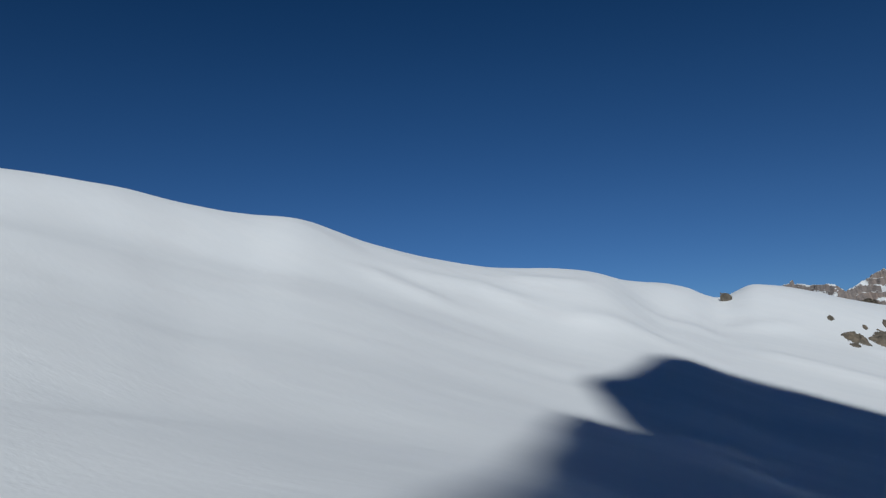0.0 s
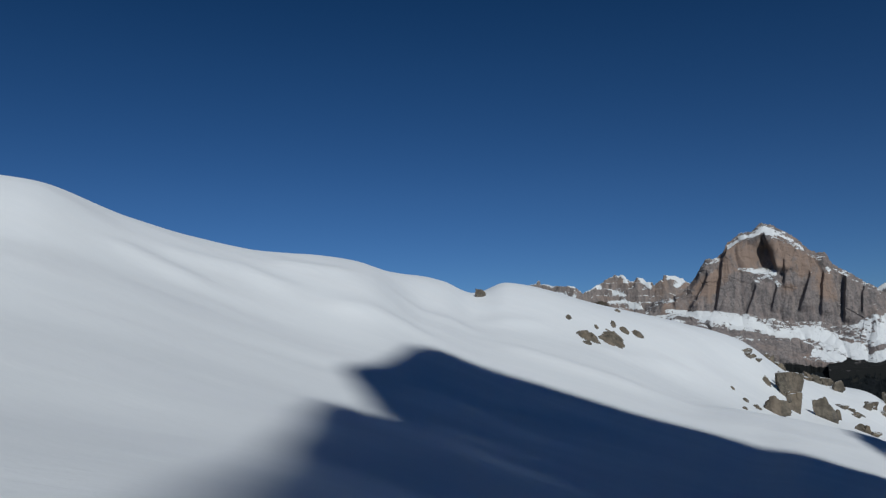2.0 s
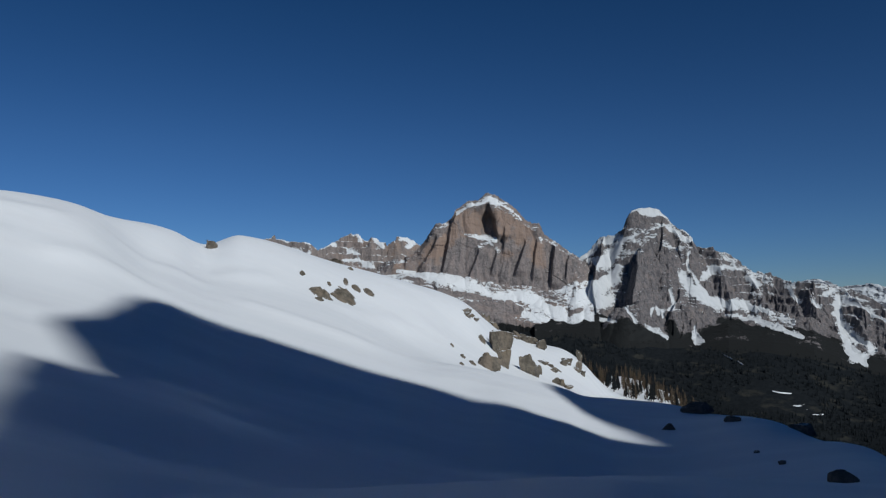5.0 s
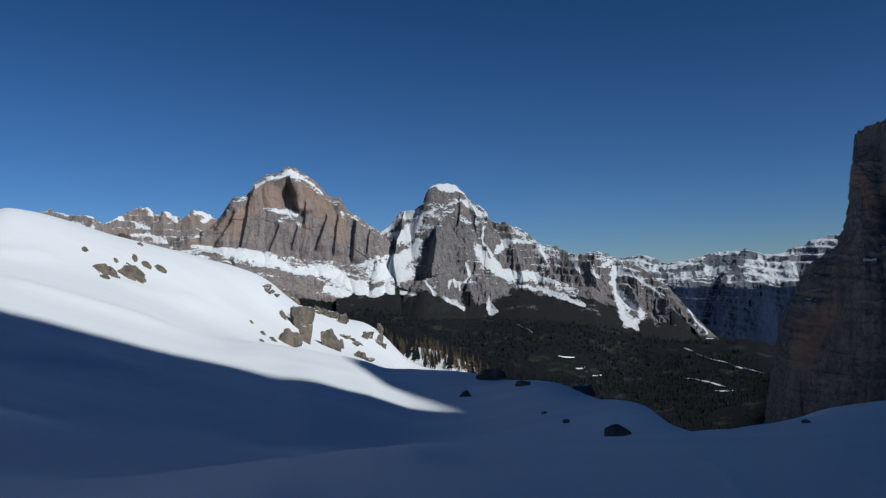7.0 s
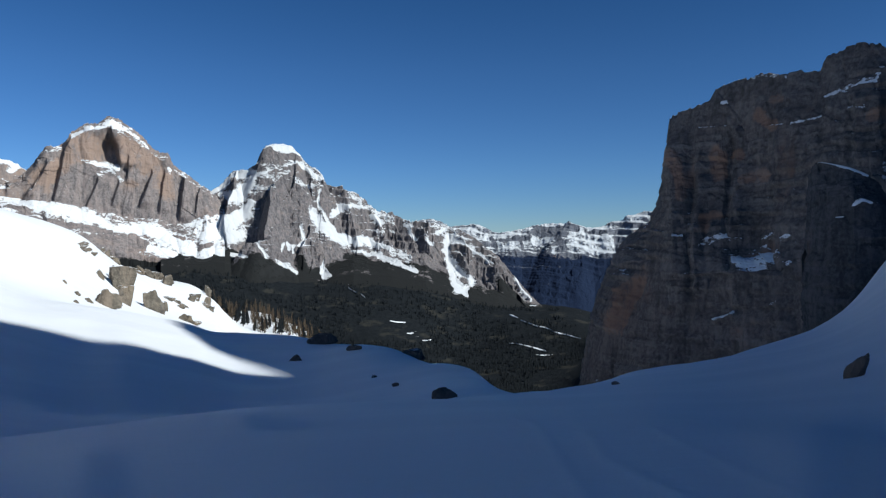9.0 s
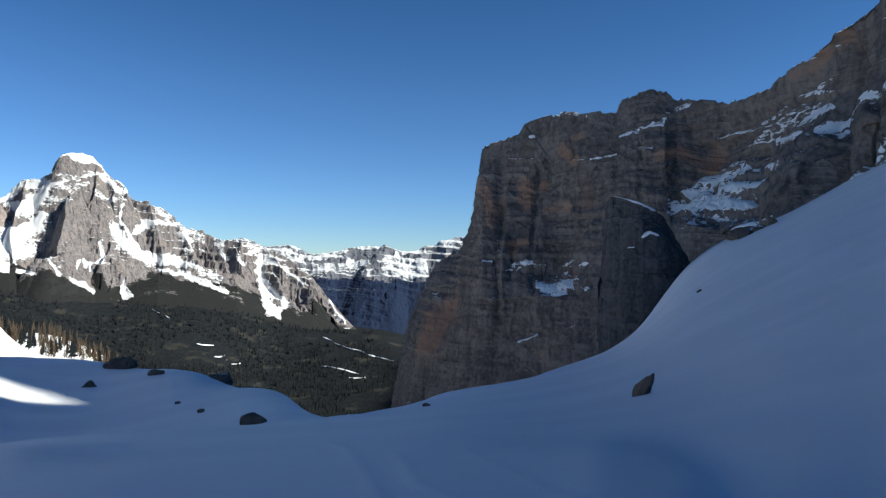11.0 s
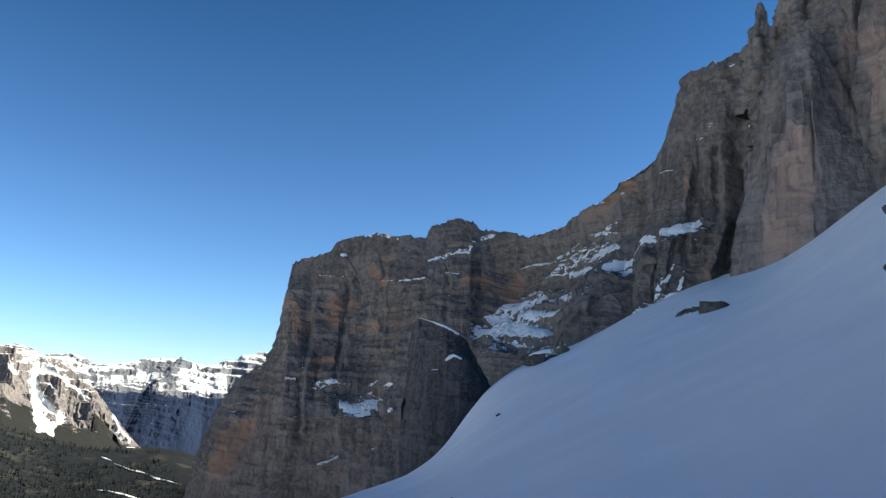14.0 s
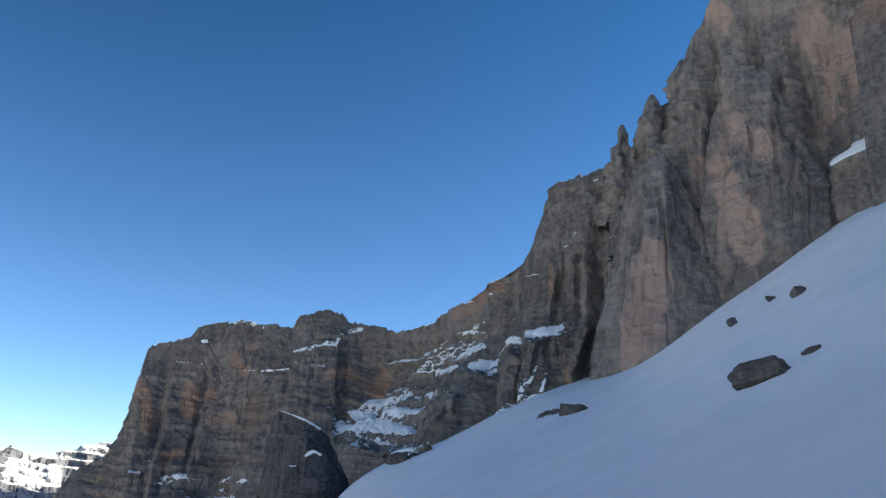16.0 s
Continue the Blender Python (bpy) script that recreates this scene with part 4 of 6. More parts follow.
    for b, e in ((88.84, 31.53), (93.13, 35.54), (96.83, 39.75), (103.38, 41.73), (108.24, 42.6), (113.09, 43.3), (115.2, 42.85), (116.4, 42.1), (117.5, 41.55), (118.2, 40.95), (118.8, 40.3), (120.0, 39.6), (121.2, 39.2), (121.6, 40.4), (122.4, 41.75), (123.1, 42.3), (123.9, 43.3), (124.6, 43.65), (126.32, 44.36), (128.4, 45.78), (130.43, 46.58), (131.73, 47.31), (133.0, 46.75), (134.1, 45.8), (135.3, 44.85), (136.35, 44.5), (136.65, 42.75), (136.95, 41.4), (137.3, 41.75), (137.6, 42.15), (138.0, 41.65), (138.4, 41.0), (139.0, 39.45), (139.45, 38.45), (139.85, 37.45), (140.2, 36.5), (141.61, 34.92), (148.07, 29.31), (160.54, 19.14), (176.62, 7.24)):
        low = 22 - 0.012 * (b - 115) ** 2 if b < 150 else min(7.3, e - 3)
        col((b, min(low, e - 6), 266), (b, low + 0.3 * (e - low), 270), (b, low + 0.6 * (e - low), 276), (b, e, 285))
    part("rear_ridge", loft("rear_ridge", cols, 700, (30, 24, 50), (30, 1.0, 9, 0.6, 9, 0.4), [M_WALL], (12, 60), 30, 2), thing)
    # an unseen ridge added behind the great tower to keep the wall in shade
    cols = []
    for b, e in ((78.0, 27.5), (78.6, 30.3), (80.5, 30.9), (83, 30.9), (87, 30.9), (88.5, 28)):
        col((b, 18, 530), (b, 22, 535), (b, 26, 540), (b, e, 550))
    part("unseen_shade_ridge", loft("unseen_shade_ridge", cols, 120, (12, 12, 20), (30, 2, 9, 1.5, 9, 0.8), [M_WALL], (20, 90), 30, 6), thing)
    # the dark buttress in front, with a snow strip on its shoulder
    nose = [((47.04, -11, 310), (47.04, -6.05, 314), (47.04, -1.65, 318), (47.04, 0.0, 326)),
            ((47.23, -9, 300), (47.23, -3.62, 304), (47.23, 1.17, 308), (47.23, 2.96, 316)),
            ((47.51, -9, 294), (47.51, -2.8, 298), (47.51, 2.7, 302), (47.51, 4.77, 310)),
            ((47.9, -9, 288), (47.9, -2.42, 292), (47.9, 3.44, 296), (47.9, 5.63, 304)),
            ((49.01, -9.0, 280), (49.01, -2.51, 284), (49.01, 3.25, 288), (49.01, 5.41, 296)),
            ((50.04, -7.3, 276), (50.04, -1.75, 280), (50.04, 3.21, 284), (50.04, 5.07, 292)),
            ((51.09, -5.7, 276), (51.09, -1.08, 280), (51.09, 2.99, 284), (51.09, 4.52, 292)),
            ((51.73, -4.6, 278), (51.73, -0.84, 282), (51.73, 2.54, 286), (51.73, 3.8, 294)),
            ((52.61, -3.2, 282), (52.61, -0.71, 286), (52.61, 1.53, 290), (52.61, 2.37, 298)),
            ((53.37, -2.0, 286), (53.37, -0.73, 290), (53.37, 0.4, 294), (53.37, 0.83, 302)),
            ((53.8, -2.4, 290), (53.8, -1.23, 294), (53.8, -0.23, 298), (53.8, 0.15, 306))]
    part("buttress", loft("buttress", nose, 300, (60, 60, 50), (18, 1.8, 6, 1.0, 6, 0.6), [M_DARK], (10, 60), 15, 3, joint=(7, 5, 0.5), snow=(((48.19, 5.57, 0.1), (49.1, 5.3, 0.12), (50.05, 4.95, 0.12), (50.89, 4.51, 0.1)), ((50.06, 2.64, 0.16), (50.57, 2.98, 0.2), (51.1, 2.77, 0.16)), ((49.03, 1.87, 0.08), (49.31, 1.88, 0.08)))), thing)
    pillar = [((69.3, 6, 300), (69.5, 7, 301), (69.7, 8, 302), (69.9, 9.5, 304)),
              ((70.4, 6.6, 292), (70.6, 10, 294), (70.8, 13.5, 297), (71.2, 17, 304)),
              ((71.6, 7.2, 286), (71.7, 12, 288), (71.9, 17, 291), (72.2, 21.3, 302)),
              ((73, 8, 281), (73.2, 13.5, 284), (73.4, 19, 288), (73.5, 23.6, 300)),
              ((75, 9.4, 279), (75.1, 14.6, 282), (75.2, 19.8, 286), (75.3, 24.6, 300)),
              ((76.6, 10.4, 281), (76.6, 14.5, 284), (76.6, 18.8, 288), (76.6, 22.4, 300)),
              ((78.2, 11.6, 284), (78.2, 14, 287), (78.2, 16.6, 290), (78.2, 19, 300)),
              ((79.8, 12.4, 288), (79.8, 13.6, 290), (79.8, 14.6, 292), (79.8, 15.5, 298))]
    part("pillar", loft("pillar", pillar, 320, (80, 80, 60), (15, 2.8, 4, 0.35, 8, 0.5), [M_PILLAR], (8, 40), 15, 5, tall=3, joint=(6.5, 8, 0.6), jag=0.7, rust=buff, grey=slate,
                            flanks=((((73.7, 21.6), (73.3, 16.9)), 2.5), (((75.2, 22), (75.6, 16)), 2), (((72.2, 19), (71.8, 12)), 2))), thing)
    tower = [((78.2, 12, 290), (78.2, 15, 292), (78.0, 18.5, 294), (77.8, 22, 300)),
             ((79.6, 12.6, 281), (79.5, 17, 284), (79.3, 22, 288), (79, 27, 300)),
             ((81.4, 13.4, 276), (81.3, 18.5, 279), (81.2, 24, 284), (81, 30, 298)),
             ((83.2, 14.5, 274), (83.2, 19.5, 277), (83.1, 24.5, 283), (83, 29.5, 297)),
             ((85, 15.8, 275), (85, 19.5, 278), (84.9, 22.5, 284), (84.8, 25.5, 296)),
             ((86.4, 17.2, 279), (86.3, 18.8, 281), (86.2, 20.4, 285), (86.1, 22, 293))]
    part("tower", loft("tower", tower, 320, (80, 80, 60), (14, 3.2, 4, 0.45, 8, 0.6), [M_PILLAR], (8, 30), 15, 7, tall=3, joint=(6.5, 8, 0.6), jag=0.7, flanks=((((78.3, 27.6), (78.15, 21.3)), 3), (((80, 26.3), (79.55, 22.6)), 2.5), (((83.35, 26.2), (83.4, 22.6)), 3), (((81.8, 25.7), (81.3, 21)), 2), (((84.7, 24.9), (83.9, 19.6)), 3)),
                             rust=buff, grey=slate), thing)
    for az, el, high, wide, seed in ((74.6, 28.5, 34, 9, 1), (72.25, 26.6, 22, 6, 2), (76.9, 30.6, 30, 10, 3), (72.35, 21.9, 13, 3.6, 4)):
        top = sight(az, el, 327 if el > 24 else 311)
        part("pinnacle", spire(high, wide, seed, top), thing)


def spire(high, wide, seed, top):
    n, m = 48, 90
    high = high * 2.2
    a, h = np.meshgrid(np.linspace(0, 2 * np.pi, n, endpoint=False), np.linspace(0, 1, m))
    r = 1.5 * wide * (1.01 - h) ** 0.6 * (0.6 + 0.8 * grain(np.stack([np.cos(a), np.sin(a), h * 3], -1), 0.4, seed))
    p = np.stack([top[0] + r * np.cos(a), top[1] + r * np.sin(a), top[2] - high * (1 - h)], -1)
    q = p.reshape(-1, 3)
    off = ((layers(q, 6, 3, seed + 60) - 0.5) * 4 + 1.8 * blocks(q, (5, 5, 9), seed) + 0.8 * blocks(q, (2, 2, 2), seed + 1)).reshape(a.shape) * np.clip((1 - h) * 5, 0.1, 1)
    p[..., 0] += off * np.cos(a)
    p[..., 1] += off * np.sin(a)
    return mesh_of("pinnacle", p.reshape(-1, 3), grid_faces(m, n, True), [M_PILLAR])


cliff()


def mountains():
    thing = empty("table_mountain", "broad ochre and grey rock mountain with sheer pillared face and snowy summit", "mountain")
    cols = []

    def col(b, foot, base, brow, top, d0=3500, d1=3760, d2=3830, d3=3875):
        cols.append(((b, foot, d0), (b, base, d1), (b, brow + 0.08, d2), (b, top + 0.12, d3)))

    col(-8, 3.0, 3.5, 3.8, 4.1, 3650, 3830, 3880, 3920)
    col(-6.4, 2.6, 3.55, 4.2, 4.5, 3600, 3800)
    col(-5.2, 2.2, 3.65, 4.7, 5.0, 3560, 3790)
    col(-4.5, 2.1, 3.65, 5.5, 5.8, 3540)
    col(-3.7, 2.0, 3.65, 6.6, 6.9)
    col(-3.1, 1.8, 3.6, 6.75, 7.05)
    col(-2.6, 1.6, 3.45, 7.1, 7.45)
    col(-2.3, 1.4, 3.4, 7.6, 7.95)
    col(-1.2, 0.8, 3.25, 8.25, 8.6)
    col(-0.6, 0.5, 3.05, 8.35, 8.65)
    col(-0.2, 0.4, 2.95, 8.4, 9.0)
    col(0.1, 0.3, 2.9, 8.4, 9.2)
    col(0.35, 0.3, 2.85, 8.4, 9.1)
    col(0.86, 0.1, 2.7, 8.35, 8.9)
    col(2.0, 0.0, 2.5, 7.6, 8.05)
    col(3.0, -0.2, 2.4, 6.65, 7.0)
    col(3.75, -0.3, 2.3, 6.5, 6.85)
    col(4.2, -0.4, 2.25, 5.7, 6.0)
    col(5.2, -0.5, 2.2, 4.9, 5.25)
    col(6.2, -0.5, 2.6, 4.1, 4.45)
    col(7.4, -0.5, 2.9, 3.2, 3.6, 3500, 3850, 3900, 4000)
    flanks = ((((-2.57, 7.8), (-2.9, 5.6), (-3.3, 3.7)), 55), (((-3.7, 6.0), (-5.1, 3.8)), 50), (((0.15, 8.3), (0.6, 7.2), (0.75, 6.1)), 85), (((1.27, 6.7), (1.08, 5.0)), 30), (((-0.65, 5.0), (-1.4, 3.2)), 40),
              (((0.66, 5.0), (0.2, 3.5)), 34), (((2.77, 5.6), (1.9, 3.4)), 48), (((3.54, 5.6), (3.13, 3.0)), 40), (((4.82, 5.2), (4.44, 2.5)), 55), (((5.8, 4.8), (5.5, 2.9)), 35), (((-5.8, 5.2), (-6.0, 4.1)), 30))
    summit = (((-2.17, 7.83, 0.12), (-1.37, 8.34, 0.16), (-0.65, 8.33, 0.2), (0.05, 8.88, 0.2), (0.65, 8.6, 0.24), (1.44, 7.98, 0.2), (2.43, 7.24, 0.12)), ((-1.61, 6.3, 0.12), (-0.82, 6.13, 0.16), (-0.22, 5.92, 0.2), (0.58, 5.78, 0.16)), ((-0.63, 5.52, 0.2), (0.17, 5.67, 0.16), (0.76, 5.09, 0.1)), ((3.31, 6.53, 0.16), (3.35, 6.49, 0.16)), ((3.82, 5.83, 0.12), (3.9, 5.75, 0.12)))
    talus = (((-4.62, 3.48, 0.12), (-3.45, 3.17, 0.28), (-1.88, 2.74, 0.37), (-0.7, 2.39, 0.24), (0.28, 1.75, 0.12)), ((0.48, 1.75, 0.24), (2.09, 1.9, 0.28), (3.29, 1.46, 0.37), (4.49, 0.82, 0.41), (5.28, 0.18, 0.41), (4.86, -0.41, 0.24)), ((2.46, 0.48, 0.16), (4.06, 0.02, 0.24)), ((6.33, 1.37, 0.61), (7.36, 1.94, 0.81), (8.2, 2.53, 0.49)), ((6.09, 0.16, 0.41), (7.71, 0.1, 0.33)), ((5.34, 2.21, 0.2), (6.16, 2.59, 0.2)), ((-6.54, 3.71, 0.12), (-5.39, 3.61, 0.12), (-4.23, 3.03, 0.12)))
    bare = (((-5.02, 2.57, 0.12), (-2.69, 2.04, 0.16), (-0.72, 1.58, 0.16), (0.07, 1.44, 0.12)), ((-1.72, 1.01, 0.28), (-0.74, 0.78, 0.41), (0.45, 0.54, 0.57), (2.06, 0.69, 0.37), (1.47, 1.24, 0.28)), ((5.69, 0.37, 0.2), (6.51, 0.75, 0.16)), ((4.1, 1.44, 0.12), (4.7, 1.09, 0.16)), ((-5.78, 3.22, 0.12), (-4.82, 2.89, 0.16)))
    part("rock_face", loft("rock_face", cols, 680, (90, 190, 44), (80, 12, 30, 4.5, 34, 0.8), [M_TABLE], (120, 500), 80, 11, jag=3.5, flanks=[(line, 0.5 * metres) for line, metres in flanks], thin=summit + talus, veil=0.68, fill=0.6,
                           rust=(((-2, 7, 1.1), (0, 7.6, 0.8), (2, 6.6, 1.2)), ((-4, 5, 0.9), (-3, 5.6, 0.6)), ((3.6, 5.2, 0.7), (3.6, 3.6, 0.6)), ((1.4, 4.6, 0.5),)), grey=(((-3.5, 3.9, 0.7), (-1.5, 4.2, 1.0), (1.5, 3.4, 0.8), (4.6, 2.9, 0.6)), ((2.4, 4, 0.5),), ((-3.5, 2.6, 0.6), (1.5, 1.2, 0.8))), bare=bare,
                           dents=((-0.1, 7.1, 0.55, 0.9, 60, 0.15),), woods=(((-3, -0.75, 0.5), (0.5, -0.95, 0.65), (4.5, -1.25, 0.75), (9, -1.6, 0.8)), ((-1.16, -0.33, 0.33), (1.23, -0.49, 0.33), (4.43, -1.0, 0.33), (8.49, -0.97, 0.33)),)), thing)

    thing = empty("pointed_mountain", "pointed grey rock peak with snowfields and a long ridge", "mountain")
    crest = ((3.2, -0.3), (4.2, 0.5), (5.0, 1.4), (5.6, 2.6), (6.1, 3.6), (6.5, 4.4), (7.1, 4.75), (7.6, 5.3), (8.0, 5.75), (8.5, 5.85), (9.1, 5.9), (9.6, 6.3), (9.85, 6.95), (10.2, 7.5), (10.7, 7.65), (11.45, 7.72), (12.1, 7.5), (12.75, 7.05), (13.1, 6.6), (13.6, 6.3), (14.05, 5.8), (14.5, 5.0), (14.9, 4.68), (15.6, 4.82), (16.0, 4.4),
             (16.7, 4.2), (17.3, 3.7), (18.0, 3.2), (18.7, 2.85), (19.2, 2.95), (19.8, 2.55), (20.5, 2.25), (21.7, 2.12), (22.5, 1.98), (23.3, 1.75), (23.9, 1.6), (24.85, 1.1), (25.6, 0.45), (26.8, -0.5), (27.7, -1.7), (29, -3.2), (30.6, -4.8))
    snow_bowl = (((5.97, 1.53, 1.06), (7.14, 2.02, 0.9), (8.33, 2.55, 0.49), (9.12, 2.93, 0.24)), ((5.94, 0.54, 0.65), (7.51, 1.29, 0.57), (8.49, 1.47, 0.41)), ((6.63, 4.4, 0.16), (7.54, 4.95, 0.28), (8.02, 5.45, 0.2)), ((7.2, 4.0, 0.2), (8.58, 4.37, 0.37), (9.18, 4.92, 0.33), (9.52, 5.55, 0.24)), ((8.36, 3.82, 0.33), (8.97, 4.45, 0.24)), ((13.42, 2.82, 0.24), (14.08, 2.0, 0.41), (14.99, 1.28, 0.49), (15.87, 0.97, 0.37), (16.87, 0.61, 0.2)), ((12.59, 1.75, 0.16), (12.88, 0.94, 0.12), (12.54, 0.34, 0.12)), ((14.87, 2.78, 0.2), (15.54, 3.25, 0.28), (16.35, 3.39, 0.16), (17.16, 3.21, 0.12)))
    snow_cap = (((10.2, 7.35, 0.22), (11.4, 7.42, 0.3), (12.5, 7.05, 0.26)), ((9.7, 6.32, 0.1), (10.4, 6.5, 0.16), (11.2, 6.6, 0.14), (12.3, 6.3, 0.16), (13.2, 6.0, 0.2), (14.0, 5.3, 0.24)), ((9.45, 5.52, 0.2), (10.1, 5.66, 0.14), (10.76, 5.81, 0.12)),
                ((6.6, 4.3, 0.3), (7.3, 4.75, 0.3), (8.15, 5.35, 0.3), (9.15, 5.7, 0.26)), ((7.6, 3.85, 0.22), (8.11, 4.02, 0.34), (8.99, 4.66, 0.3)), ((6.75, 2.1, 0.7), (8.2, 2.6, 0.6), (8.8, 3.1, 0.45), (9.17, 3.6, 0.3)))
    snow_ledge = (((16.6, 1.03, 0.2), (17.49, 0.8, 0.33), (18.9, 0.35, 0.2)), ((17.63, 2.75, 0.16), (18.15, 2.32, 0.24), (18.42, 1.99, 0.12)), ((13.95, 4.34, 0.1), (13.92, 3.34, 0.1), (14.49, 2.23, 0.12), (14.89, 1.89, 0.12)), ((17.67, -0.02, 0.16), (18.67, -0.58, 0.16), (19.87, -1.03, 0.12), (20.88, -1.42, 0.08)), ((16.25, 0.23, 0.12), (17.46, -0.14, 0.16)), ((14.0, 5.87, 0.2), (13.61, 6.36, 0.08)), ((9.99, -1.26, 0.24), (10.99, -1.02, 0.49), (12.17, -1.34, 0.2)), ((11.82, 0.36, 0.12), (11.53, 1.1, 0.16), (11.21, -0.1, 0.1)), ((12.01, -0.25, 0.12), (12.14, 0.35, 0.12)), ((14.18, -1.41, 0.2), (14.41, -1.74, 0.28)), ((14.11, -1.17, 0.12), (14.3, -0.2, 0.06)))
    snow_gully = (((14.61, -0.53, 0.06), (14.72, 0.27, 0.05)), ((7.86, 0.01, 0.12), (9.03, -0.35, 0.12), (10.0, -0.7, 0.16)), ((9.53, 0.84, 0.1), (10.03, 0.1, 0.08), (10.21, -0.39, 0.12)), ((20.17, 1.93, 0.12), (20.55, 1.11, 0.12), (20.83, 0.9, 0.12)), ((19.7, -0.09, 0.12), (20.3, -0.39, 0.1)), ((21.48, 0.88, 0.1), (21.95, 0.37, 0.16)), ((23.11, 1.03, 0.24), (22.96, 0.01, 0.24), (23.21, -1.01, 0.2), (23.57, -2.24, 0.24), (24.28, -2.95, 0.16), (24.47, -3.27, 0.08)), ((23.34, -0.81, 0.28), (24.04, -1.64, 0.24), (24.71, -2.07, 0.2), (25.03, -2.28, 0.12)), ((23.51, 0.89, 0.24), (24.31, 0.5, 0.16), (25.38, -0.26, 0.12), (26.28, -0.82, 0.08)))
    snow_foot = (((23.68, -2.85, 0.2), (24.49, -2.67, 0.12), (24.91, -2.27, 0.12)), ((27.93, -1.83, 0.08), (28.23, -2.56, 0.12), (28.99, -3.38, 0.08)), ((27.69, -3.15, 0.1), (28.27, -3.57, 0.08)), ((22.39, 1.33, 0.16), (22.89, 1.56, 0.12)))
    bare_high = (((10.1, 2.62, 0.57), (10.73, 3.61, 0.49), (11.49, 2.39, 0.65), (11.04, 0.79, 0.57), (12.26, 1.56, 0.49)), ((9.05, 0.45, 0.57), (9.43, -0.04, 0.49)), ((11.95, 4.39, 0.41), (12.52, 3.49, 0.57), (12.9, 2.76, 0.33)), ((15.3, 2.08, 0.53), (16.5, 1.64, 0.49)), ((14.14, 3.94, 0.33), (14.32, 3.12, 0.33)), ((10.21, 6.42, 0.41), (11.41, 6.52, 0.33), (12.42, 6.7, 0.24)), ((18.73, 1.37, 0.33), (19.33, 0.94, 0.33)), ((21.13, 0.07, 0.57), (21.5, -0.96, 0.57), (22.13, -0.37, 0.33)), ((13.62, -0.1, 0.65), (15.83, -0.37, 0.57), (18.04, -1.05, 0.41)), ((19.57, 2.36, 0.33), (19.73, 0.93, 0.33)), ((7.8, 4.66, 0.33), (8.01, 5.06, 0.24)))
    bare_low = (((7.37, 3.28, 0.33), (8.35, 3.34, 0.24)), ((5.75, 0.55, 0.28), (6.33, 0.65, 0.16)), ((7.04, 1.23, 0.1), (7.03, 0.83, 0.1)), ((25.75, -1.29, 0.57), (26.72, -2.12, 0.57), (27.48, -3.35, 0.57)), ((10.82, -0.01, 0.41), (13.0, -0.48, 0.49)))
    # arms that run down from the crest: places, fall of the arm, fall of its left and right sides
    arms = ((((12.35, 7.06), (12.38, 5.38), (12.11, 4.59), (11.84, 3.51), (11.48, 2.31), (11.21, 1.11), (10.84, -0.41)), 1.12, 3.2, 1.35), (((11.17, 5.21), (10.59, 4.42), (10.31, 2.82), (10.07, 1.42), (10.15, 0.09)), 1.1, 2.6, 1.5), (((13.99, 5.63), (14.29, 4.74), (14.53, 3.44), (14.78, 2.5)), 1.25, 2.0, 1.4), (((15.58, 4.63), (15.95, 3.4), (16.32, 2.26), (16.52, 1.11)), 1.3, 2.0, 1.6), (((18.65, 2.88), (19.36, 2.08), (19.93, 0.84), (20.21, -0.63)), 1.1, 1.8, 1.4), (((21.19, 1.98), (21.56, 0.87), (22.0, -0.57), (22.21, -1.91)), 1.1, 1.6, 1.4))
    low_arms = ((((23.29, 1.67), (24.59, 0.37), (25.77, -0.48), (26.82, -1.52)), 0.9, 1.5, 1.2), (((23.59, 0.73), (24.08, -0.22), (24.57, -1.58)), 0.8, 1.6, 1.2), (((25.98, -0.16), (27.34, -1.54), (27.98, -2.76), (28.65, -4.1)), 0.9, 1.3, 1.3), (((8.42, 5.8), (8.08, 4.86), (7.74, 3.99), (7.48, 3.08)), 0.8, 2.4, 1.4), (((10.49, 1.13), (9.46, 0.84), (8.73, 0.38), (8.17, -0.08)), 0.35, 1.0, 1.0), (((14.26, 1.18), (13.66, 0.1), (13.29, -1.38)), 0.8, 1.3, 1.3), (((17.9, 0.99), (18.69, 0.15), (19.88, -0.91), (20.87, -1.63)), 0.7, 1.3, 1.3), (((13.01, 2.55), (13.26, 1.53), (12.7, 0.34)), 0.9, 1.6, 1.3), (((17.37, 3.52), (18.02, 2.29), (18.92, 0.96)), 1.1, 1.6, 1.4), (((20.38, 2.13), (20.67, 0.9), (20.91, -0.41)), 1.2, 1.6, 1.4), (((12.9, 6.77), (13.39, 5.64), (13.64, 4.55), (13.92, 3.34)), 1.2, 1.8, 1.3))
    feet = ((2.7, -0.6), (7.4, -0.6), (9.8, -1.2), (12.6, -1.5), (14.2, -1.9), (16.3, -1.5), (19.1, -1.7), (21.5, -2.1), (23.1, -2.8), (24.3, -3.4), (26.7, -4.0), (31, -5.9))
    woods = (((5.14, -0.69, 0.28), (7.45, -0.77, 0.33), (9.39, -1.36, 0.24), (10.56, -1.85, 0.24), (13.75, -2.33, 0.33), (16.19, -1.8, 0.57), (19.43, -2.11, 0.49), (22.26, -2.6, 0.41), (24.25, -3.87, 0.49), (26.68, -3.33, 0.57), (28.23, -4.77, 0.65)), ((12.6, -0.47, 0.37), (12.9, -1.29, 0.33)), ((15.83, -0.25, 0.33), (17.04, -0.61, 0.41), (18.03, -1.38, 0.41)), ((26.92, -2.33, 0.41), (28.26, -3.97, 0.41), (30.6, -5.01, 1.22)))
